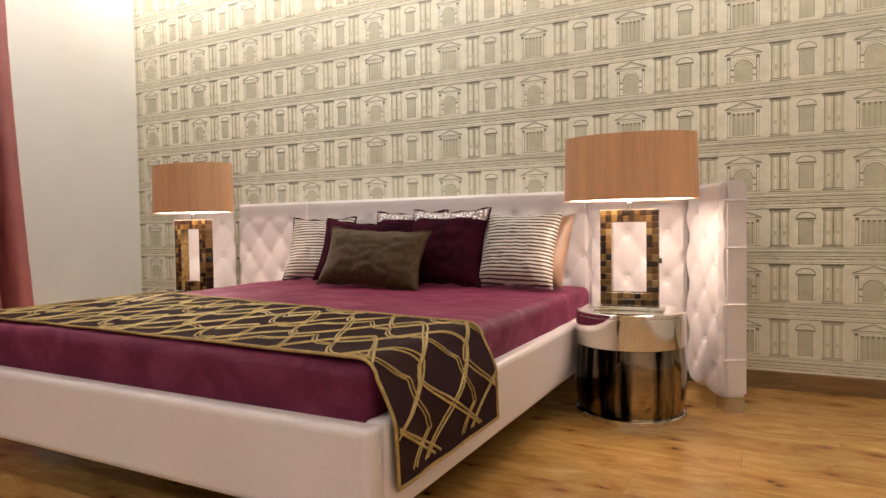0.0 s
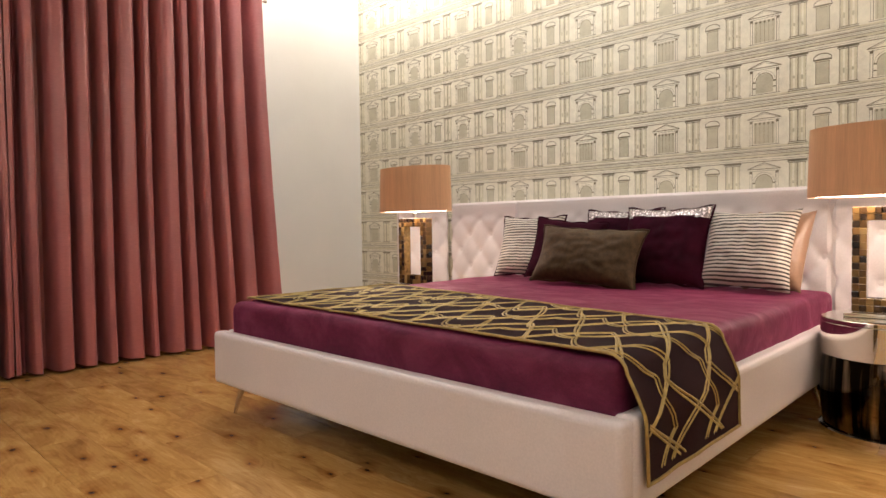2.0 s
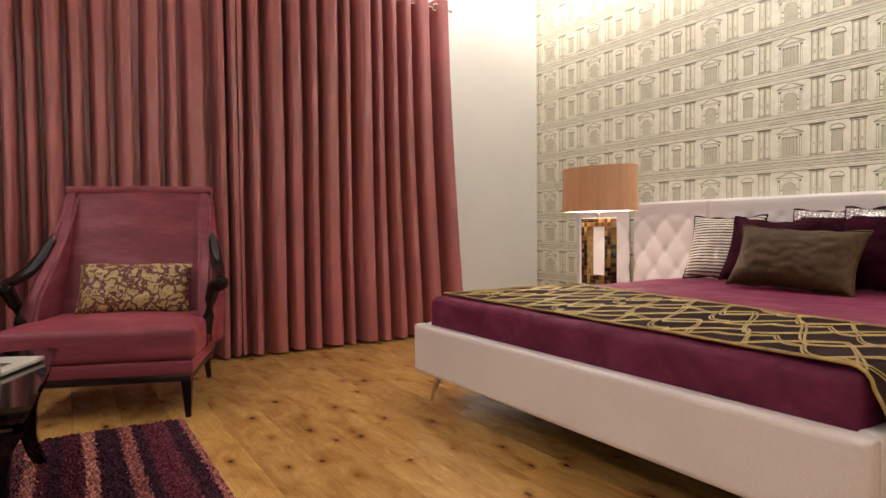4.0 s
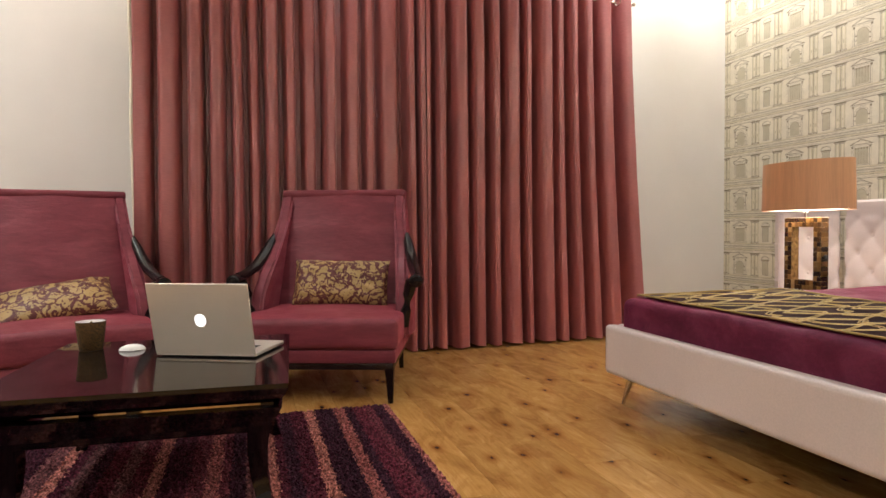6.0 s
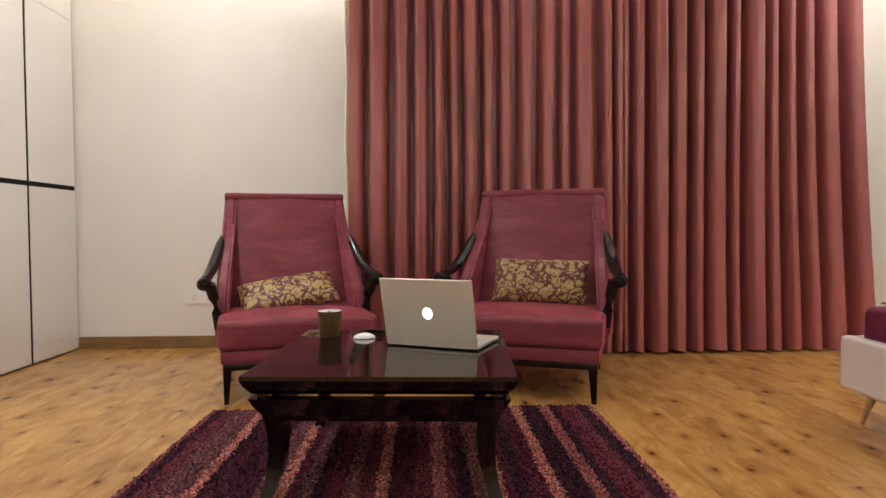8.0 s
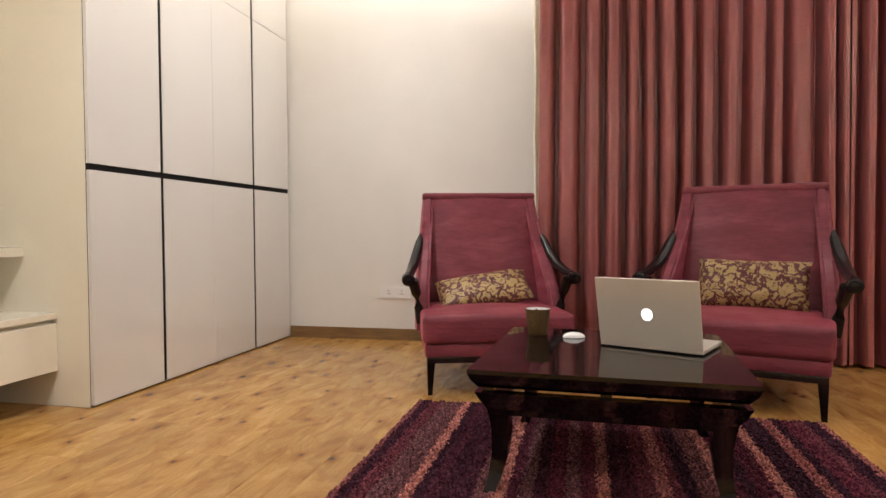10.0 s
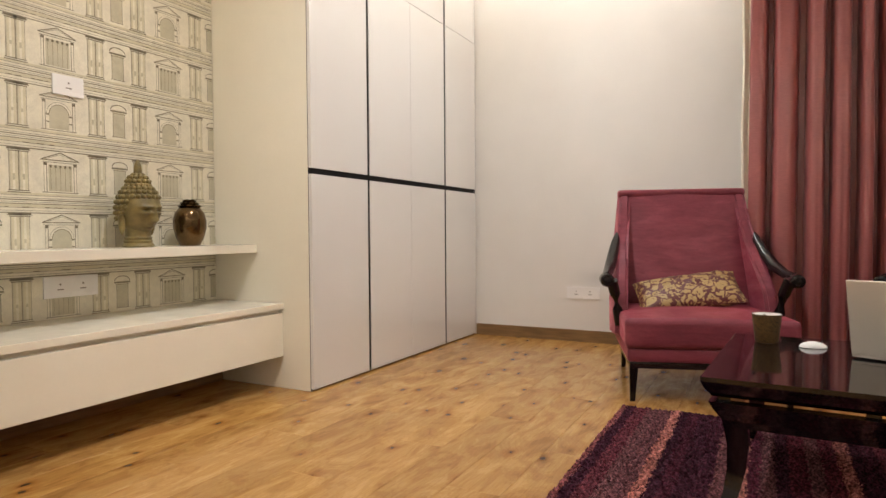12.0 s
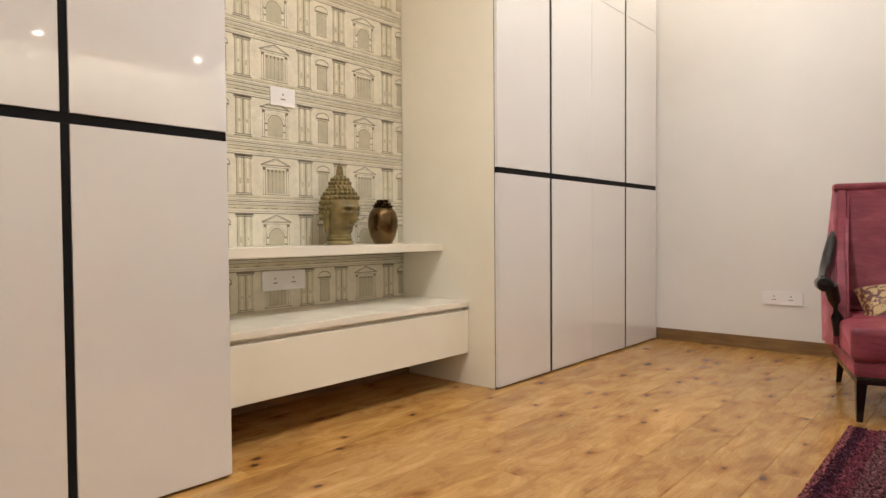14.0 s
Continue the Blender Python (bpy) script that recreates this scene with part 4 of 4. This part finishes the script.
# ---- armchairs ----
def taper(x_top, y_top, z, x_foot, y_foot, s):
    """A square leg narrowing from its top to its foot, on the side s."""
    b = B()
    hi = [b.verts.new((x, s * y, z)) for x, y in ((x_top[0], y_top[0]), (x_top[1], y_top[0]), (x_top[1], y_top[1]), (x_top[0], y_top[1]))]
    lo = [b.verts.new((x, s * y, 0.0)) for x, y in ((x_foot[0], y_foot[0]), (x_foot[1], y_foot[0]), (x_foot[1], y_foot[1]), (x_foot[0], y_foot[1]))]
    for i in range(4):
        b.faces.new((lo[i], lo[(i + 1) % 4], hi[(i + 1) % 4], hi[i]))
    b.faces.new(lo[::-1])
    b.faces.new(hi)
    return b


def armchair(m, label):
    """Faces +x; front legs on the line x = 0.40, seat 0.74 wide."""
    c = thing("armchair", m, label, "armchair", "armchairs at the coffee table")
    part("seat_rail", box(B(), -0.30, 0.42, -0.372, 0.372, 0.20, 0.265, 0.012, 2), CHAIR_VELVET, c)
    part("frame_rail", box(B(), -0.30, 0.405, -0.362, 0.362, 0.165, 0.199, 0.004), DARKWOOD, c, "dark wood frame rail")
    b = B()
    box(b, -0.26, 0.435, -0.385, 0.385, 0.267, 0.415, 0.035, 4)
    bmesh.ops.subdivide_edges(b, edges=[e for e in b.edges if e.calc_length() > 0.3], cuts=10, use_grid_fill=True)
    for v in b.verts:
        if v.co.x < 0.10:
            v.co.y *= 0.86
        if v.co.z > 0.36:
            v.co.z += 0.022 * max(0, 1 - ((v.co.x - 0.08) / 0.36) ** 2) * max(0, 1 - (v.co.y / 0.36) ** 2) + 0.02 * max(0, -(v.co.x - 0.1)) * 0.2
    part("seat_cushion", b, CHAIR_VELVET, c)
    # back: leans away, framed by wings that run down to the arms
    b = B()
    def back(u, v):
        y = (u - 0.5) * (0.58 + 0.11 * max(0.0, 1 - v * 1.15))
        z = 0.40 + v * 0.685
        return Vector((-0.20 - 0.20 * v + 0.030 * math.sin(math.pi * v) * math.sin(math.pi * u) - 0.01 * noise.noise(Vector((u * 3, v * 3, 1))), y, z))
    front = grid(b, 20, 22, back)
    rear = grid(b, 20, 22, lambda u, v: back(u, v) - Vector((0.07, 0, 0)))
    rim = lambda g: [r[0] for r in g] + g[-1][1:] + [r[-1] for r in g[-2::-1]] + g[0][-2:0:-1]
    ra, rb = rim(front), rim(rear)
    for i in range(len(ra)):
        b.faces.new((ra[i], ra[(i + 1) % len(ra)], rb[(i + 1) % len(rb)], rb[i]))
    part("backrest", b, CHAIR_VELVET, c)
    for s in (-1, 1):
        b = B()
        y_in, y_out = s * 0.282, s * 0.347
        outline = [(-0.485, 1.06), (-0.44, 1.07), (-0.400, 1.07), (-0.375, 1.04), (-0.315, 0.90), (-0.25, 0.78), (-0.15, 0.68), (-0.05, 0.60), (0.02, 0.52), (0.06, 0.43), (0.08, 0.27), (-0.36, 0.22), (-0.42, 0.5)]
        extrude_profile(b, outline, y_in, y_out, "y")
        bmesh.ops.bevel(b, geom=[e for e in b.edges if abs(e.verts[0].co.y - e.verts[1].co.y) < 0.001], offset=0.016, segments=3, affect="EDGES")
        for v in b.verts:
            v.co.y += s * 0.055 * max(0.0, min(1.0, (0.98 - v.co.z) / 0.5))
        part("wing", b, CHAIR_VELVET, c)
        # dark wooden arm: sweeps down and outward from the wing and rolls over at the front
        pts = [(-0.28, s * 0.362, 0.825), (-0.24, s * 0.376, 0.775), (-0.18, s * 0.394, 0.705), (-0.09, s * 0.416, 0.645), (0.02, s * 0.436, 0.608), (0.11, s * 0.448, 0.596)]
        part("arm", tube(B(), pts, [0.013, 0.024, 0.030, 0.030, 0.026, 0.024], 14), ARMWOOD, c, "dark polished wooden scroll arm")
        b = lathe(B(), [(0.004, 0.0), (0.030, 0.002), (0.036, 0.010), (0.036, 0.100), (0.033, 0.112), (0.022, 0.116), (0.018, 0.110), (0.004, 0.112)], 24)
        bmesh.ops.transform(b, matrix=pose(0.06, s * 0.448, 0.580, 0, 90, 0), verts=b.verts[:])
        part("arm_scroll", b, ARMWOOD, c)
        part("arm_post", tube(B(), [(0.125, s * 0.424, 0.575), (0.095, s * 0.404, 0.50), (0.085, s * 0.392, 0.42), (0.09, s * 0.380, 0.33)], [0.030, 0.027, 0.025, 0.024], 12), ARMWOOD, c)
        part("leg", taper((0.350, 0.402), (0.322, 0.362), 0.166, (0.376, 0.400), (0.336, 0.358), s), ARMWOOD, c, "tapered dark wooden leg", smooth=False)
        part("leg", taper((-0.345, -0.300), (0.300, 0.335), 0.166, (-0.432, -0.410), (0.306, 0.328), s), ARMWOOD, c, "tapered dark wooden leg", smooth=False)
    part("back_top", box(B(), -0.488, -0.385, -0.349, 0.349, 1.046, 1.091, 0.018, 3), CHAIR_VELVET, c)
    return c


A1 = pose(1.075, 1.792, 0, 0, 0, 16.8)
A2 = pose(1.152, 3.158, 0, 0, 0, -19.5)
WIDER = Matrix.Diagonal((1, 1.05, 1.012, 1))
chair_a = armchair(A1 @ WIDER, "rose velvet armchair with dark wooden scroll arms")
chair_b = copy_thing(chair_a, A2 @ WIDER)
chair_b["label"] = "rose velvet armchair before the curtain, dark wooden arms"


def lumbar(m, label, seed):
    p = thing("cushion", m, label, "cushion", "cushions on the armchairs")
    part("cover", pillow_mesh(B(), 0.56, 0.28, 0.13, seed, 0.04), DAMASK, p)


lumbar(A1 @ pose(0.06, -0.01, 0.432, -58, -8, 90), "gold and plum damask lumbar cushion, slumped on the seat", 11.0)
lumbar(A2 @ pose(-0.08, 0.03, 0.428, -20, 1, 90), "gold and plum damask lumbar cushion, upright on the seat", 12.0)


# ---- coffee table and the things on it ----
tb = thing("coffee_table", pose(2.365, 2.432, 0.016, 0, 0, -3.5) @ Matrix.Diagonal((0.95, 0.978, 1, 1)), "glossy black square coffee table with sabre legs", "coffee table")
TW, TD = 0.435, 0.47
b = B()
prof = [(1.0, 0.408), (1.0, 0.394), (0.985, 0.374), (0.95, 0.348)]
rings = []
for k, z in prof:
    ox, oy = TD - (1 - k) * 0.6, TW - (1 - k) * 0.6
    rings.append([b.verts.new(p) for p in ((-ox, -oy, z), (ox, -oy, z), (ox, oy, z), (-ox, oy, z))])
for a_, b_ in zip(rings, rings[1:]):
    for i in range(4):
        b.faces.new((a_[i], a_[(i + 1) % 4], b_[(i + 1) % 4], b_[i]))
b.faces.new(rings[0])
b.faces.new(rings[-1])
part("tabletop", b, EBONY, tb, "mirror-gloss black top", smooth=False)
for sx in (-1, 1):
    for sy in (-1, 0, 1):
        part("spacer", box(B(), sx * 0.412 - 0.018, sx * 0.412 + 0.018, sy * 0.372 - 0.018, sy * 0.372 + 0.018, 0.3325, 0.350), EBONY, tb)
b = B()
rings = []
for ox, oy, z in ((0.405, 0.370, 0.333), (0.450, 0.415, 0.333), (0.438, 0.403, 0.308), (0.415, 0.380, 0.274), (0.413, 0.378, 0.255), (0.383, 0.348, 0.255)):
    rings.append([b.verts.new(p) for p in ((-ox, -oy, z), (ox, -oy, z), (ox, oy, z), (-ox, oy, z))])
for a_, b_ in zip(rings, rings[1:] + rings[:1]):
    for i in range(4):
        b.faces.new((a_[i], a_[(i + 1) % 4], b_[(i + 1) % 4], b_[i]))
bmesh.ops.recalc_face_normals(b, faces=b.faces[:])
part("apron", b, EBONY, tb, smooth=False)
for sx in (-1, 1):
    for sy in (-1, 1):
        b = B()
        secs = []
        for z, out, w in ((0.260, 0.0, 0.068), (0.20, -0.006, 0.060), (0.12, -0.002, 0.052), (0.05, 0.012, 0.044), (0.0, 0.030, 0.040)):
            cx, cy = sx * (0.370 + out), sy * (0.345 + out)
            secs.append([b.verts.new(p) for p in ((cx - w / 2, cy - w / 2, z), (cx + w / 2, cy - w / 2, z), (cx + w / 2, cy + w / 2, z), (cx - w / 2, cy + w / 2, z))])
        for a_, b_ in zip(secs, secs[1:]):
            for i in range(4):
                b.faces.new((a_[i], a_[(i + 1) % 4], b_[(i + 1) % 4], b_[i]))
        b.faces.new(secs[0])
        b.faces.new(secs[-1])
        part("leg", b, EBONY, tb, "curved black sabre leg")
TZ = 0.4245

lp = thing("laptop", pose(2.362, 2.573, TZ, 0, 0, 65.4) @ Matrix.Scale(1.02, 4), "open silver aluminium laptop on the black table", "laptop")
# local x along the hinge, local y away from the lid towards the armchairs
part("base", box(B(), -0.182, 0.182, 0.0, 0.249, 0.004, 0.018, 0.004, 3), ALUMINIUM, lp)
part("keyboard", box(B(), -0.14, 0.14, 0.03, 0.135, 0.0178, 0.0188), DARK_PLASTIC, lp, "black keyboard")
b = B()
box(b, -0.182, 0.182, -0.007, 0.0, 0.0, 0.250, 0.0035, 3)
lid = part("lid", b, ALUMINIUM, lp)
lid.matrix_local = pose(0, 0.004, 0.016, 13, 0, 0)
b = B()
box(b, -0.172, 0.172, 0.0005, 0.0015, 0.012, 0.238)
part("screen", b, DARK_PLASTIC, lid, "dark screen")
emb = lathe(B(), [(0.020, 0.0), (0.001, 0.0006)], 28)
e = part("emblem", emb, LOGO_GLOW, lid, "plain glowing white emblem")
e.matrix_local = pose(0, -0.0076, 0.120, 90, 0, 0) @ Matrix.Diagonal((1.0, 1.12, 1, 1))

mg = thing("mug", pose(2.07, 2.152, TZ, 0, 0, 100), "tapered gold bark-textured mug with white inside", "mug")
part("wall", lathe(B(), [(0.038, 0.0), (0.041, 0.004), (0.052, 0.106), (0.054, 0.108), (0.051, 0.108)], 40, cap=False), CORK, mg)
part("inside", lathe(B(), [(0.0505, 0.1075), (0.038, 0.010), (0.001, 0.009)], 40, cap=False), WHITE_PLASTIC, mg, "white glazed inside")
part("handle", tube(B(), [(0, 0.048, 0.095), (0, 0.078, 0.090), (0, 0.088, 0.06), (0, 0.072, 0.03), (0, 0.043, 0.025)], 0.006, 8), CORK, mg)
ms = thing("computer_mouse", pose(2.13, 2.302, TZ, 0, 0, 100), "small glossy white computer mouse", "computer mouse")
b = B()
bmesh.ops.create_uvsphere(b, u_segments=28, v_segments=16, radius=1.0)
for v in b.verts:
    v.co = Vector((v.co.x * 0.046, v.co.y * 0.026, max(0.0, v.co.z) * 0.022 + 0.001))
part("shell", b, WHITE_PLASTIC, ms)


# ---- rug ----
rug = thing("rug", pose(0, 0, 0), "shaggy striped rug in plum, rose and brown", "rug")
RGX0, RGX1, RGY0, RGY1 = 1.71, 3.35, 1.535, 3.36
rr = random.Random(8)


def rug_at(u, v):
    e = min(u, 1 - u, v, 1 - v)
    z = 0.008 + 0.018 * rr.random() if e > 0.004 else 0.002
    x = RGX0 + u * (RGX1 - RGX0) + rr.uniform(-0.004, 0.004)
    y = RGY0 + v * (RGY1 - RGY0) + rr.uniform(-0.004, 0.004)
    return Vector((x, y, z))


b = B()
grid(b, 210, 230, rug_at)
tagged(part("woven_field", b, RUG, rug, "looped wool pile in uneven stripes", smooth=False), kind="stuff")


# ---- shelf ornaments ----
def head_ornament():
    """A plain stylised head on a short neck: one mesh."""
    b = B()
    b2 = B()
    bmesh.ops.create_uvsphere(b2, u_segments=128, v_segments=96, radius=1.0)
    for v in b2.verts:
        x, y, z = v.co
        w = 0.104 * (1 - 0.26 * max(0, -z) ** 1.3)
        v.co = Vector((x * w * (0.98 if x > 0 else 1.08), y * w * 0.92, z * 0.132 + 0.182))
    # brow, eyelids, nose, lips and chin, all gentle
    for v in b2.verts:
        p = v.co
        if p.x > 0.02:
            g = lambda cy, cz, sy, sz: math.exp(-((p.y - cy) / sy) ** 2 - ((p.z - cz) / sz) ** 2)
            p.x += (0.030 * g(0, 0.128, 0.013, 0.016) + 0.016 * g(0, 0.158, 0.009, 0.030) + 0.014 * g(0, 0.098, 0.026, 0.0065) + 0.012 * g(0, 0.085, 0.020, 0.006)
                    + 0.012 * g(0, 0.062, 0.024, 0.014) - 0.006 * g(0, 0.0915, 0.030, 0.003)
                    + sum(0.009 * g(q, 0.196, 0.026, 0.007) - 0.020 * g(q * 0.9, 0.178, 0.020, 0.010) + 0.012 * g(q, 0.166, 0.018, 0.007) for q in (-0.040, 0.040)))
    merge(b, b2)
    # rows of curls over the crown, then over the topknot
    for ring in range(9):
        el = radians(-18 + ring * 11.5)
        n = max(5, int(27 * math.cos(el)))
        for k in range(n):
            a = 2 * math.pi * (k + 0.5 * (ring % 2)) / n
            if math.cos(a) > (0.05, 0.12, 0.20, 0.34)[min(ring, 3)] and ring < 4:
                continue
            r = 0.103 * math.cos(el)
            c = Vector((r * math.cos(a) * (0.98 if math.cos(a) > 0 else 1.08), r * math.sin(a) * 0.94, 0.182 + 0.134 * math.sin(el)))
            b3 = B()
            bmesh.ops.create_icosphere(b3, subdivisions=2, radius=0.0128)
            merge(b, b3, Matrix.Translation(c))
    lathe(b, [(0.052, 0.285), (0.051, 0.310), (0.044, 0.332), (0.026, 0.350), (0.004, 0.354)], 24, -0.004, 0)
    for ring, (r, z) in enumerate(((0.052, 0.302), (0.050, 0.322), (0.040, 0.341), (0.024, 0.352))):
        n = int(r * 250) + 2
        for k in range(n):
            a = 2 * math.pi * (k + 0.5 * (ring % 2)) / n
            b3 = B()
            bmesh.ops.create_icosphere(b3, subdivisions=2, radius=0.0115)
            merge(b, b3, Matrix.Translation((r * math.cos(a) - 0.004, r * math.sin(a), z)))
    lathe(b, [(0.020, 0.350), (0.019, 0.378), (0.016, 0.400), (0.009, 0.422), (0.002, 0.432)], 20, -0.004, 0)
    lathe(b, [(0.072, 0.0), (0.074, 0.006), (0.070, 0.014), (0.062, 0.02), (0.066, 0.030), (0.060, 0.036), (0.063, 0.046), (0.058, 0.052), (0.060, 0.10)], 32, -0.01, 0)
    for s in (-1, 1):
        b3 = B()
        bmesh.ops.create_uvsphere(b3, u_segments=14, v_segments=12, radius=1.0)
        merge(b, b3, Matrix.Translation((-0.016, s * 0.090, 0.125)) @ Matrix.Diagonal((0.018, 0.013, 0.066, 1)))
    return b


st = part("statue", head_ornament(), STONE)
tagged(st, "weathered bronze-green stone head statue on the shelf", "statue")
st.matrix_world = pose(2.735, -0.555, 0.791, 0, 0, 97)
st.scale = (1.0, 1.0, 0.985)
vs_t = thing("vase", pose(2.437, -0.555, 0.791), "dark gold glazed vase with leafy crown rim", "vase")
part("body", lathe(B(), [(0.045, 0.0), (0.052, 0.004), (0.070, 0.04), (0.083, 0.09), (0.084, 0.13), (0.074, 0.17), (0.056, 0.195), (0.050, 0.20)], 48), VASE_METAL, vs_t)
leaf = B()
grid(leaf, 4, 6, lambda u, v: Vector(((u - 0.5) * 0.034 * math.sin(math.pi * min(1, v * 0.85 + 0.15)), 0.030 + 0.028 * math.sin(v * 2.6), v * 0.042 - 0.014 * v * v)))
bmesh.ops.solidify(leaf, geom=leaf.faces[:], thickness=0.003)
leaf_me = mesh_of("leaf", leaf, VASE_METAL)
for row in range(3):
    for k in range(9 - row):
        o = new("leaf", leaf_me)
        o.parent = vs_t
        o.matrix_local = pose(0, 0, 0.188 + 0.014 * row, 0, 0, 360 * k / (9 - row) + 20 * row) @ Matrix.Diagonal((1, 1 - 0.22 * row, 1, 1))


# ---- floor planks, laid along the room's short side ----
PW, PL = 0.192, 1.26
plank_len = {}


def plank_mesh(length):
    key = round(length, 3)
    if key not in plank_len:
        plank_len[key] = mesh_of("plank", box(B(), 0.0003, length - 0.0003, 0.0003, PW - 0.0003, -0.012, 0.0, 0.0009, 1), FLOOR, False)
    return plank_len[key]


floor_base = tagged(new("floor"), "knotty oak laminate plank floor with soft gloss", "floor", "", "structure")
pr = random.Random(21)
y, row = -0.72, 0
while y < ROOM_N:
    x = -0.0 - PL * ((row * 0.37) % 1.0)
    while x < 6.6:
        a, c = max(x, 0.0), min(x + PL, 6.6)
        if c - a > 0.05:
            o = new("plank", plank_mesh(c - a))
            o.parent = floor_base
            o.matrix_local = pose(a, y, 0)
        x += PL
    y += PW
    row += 1
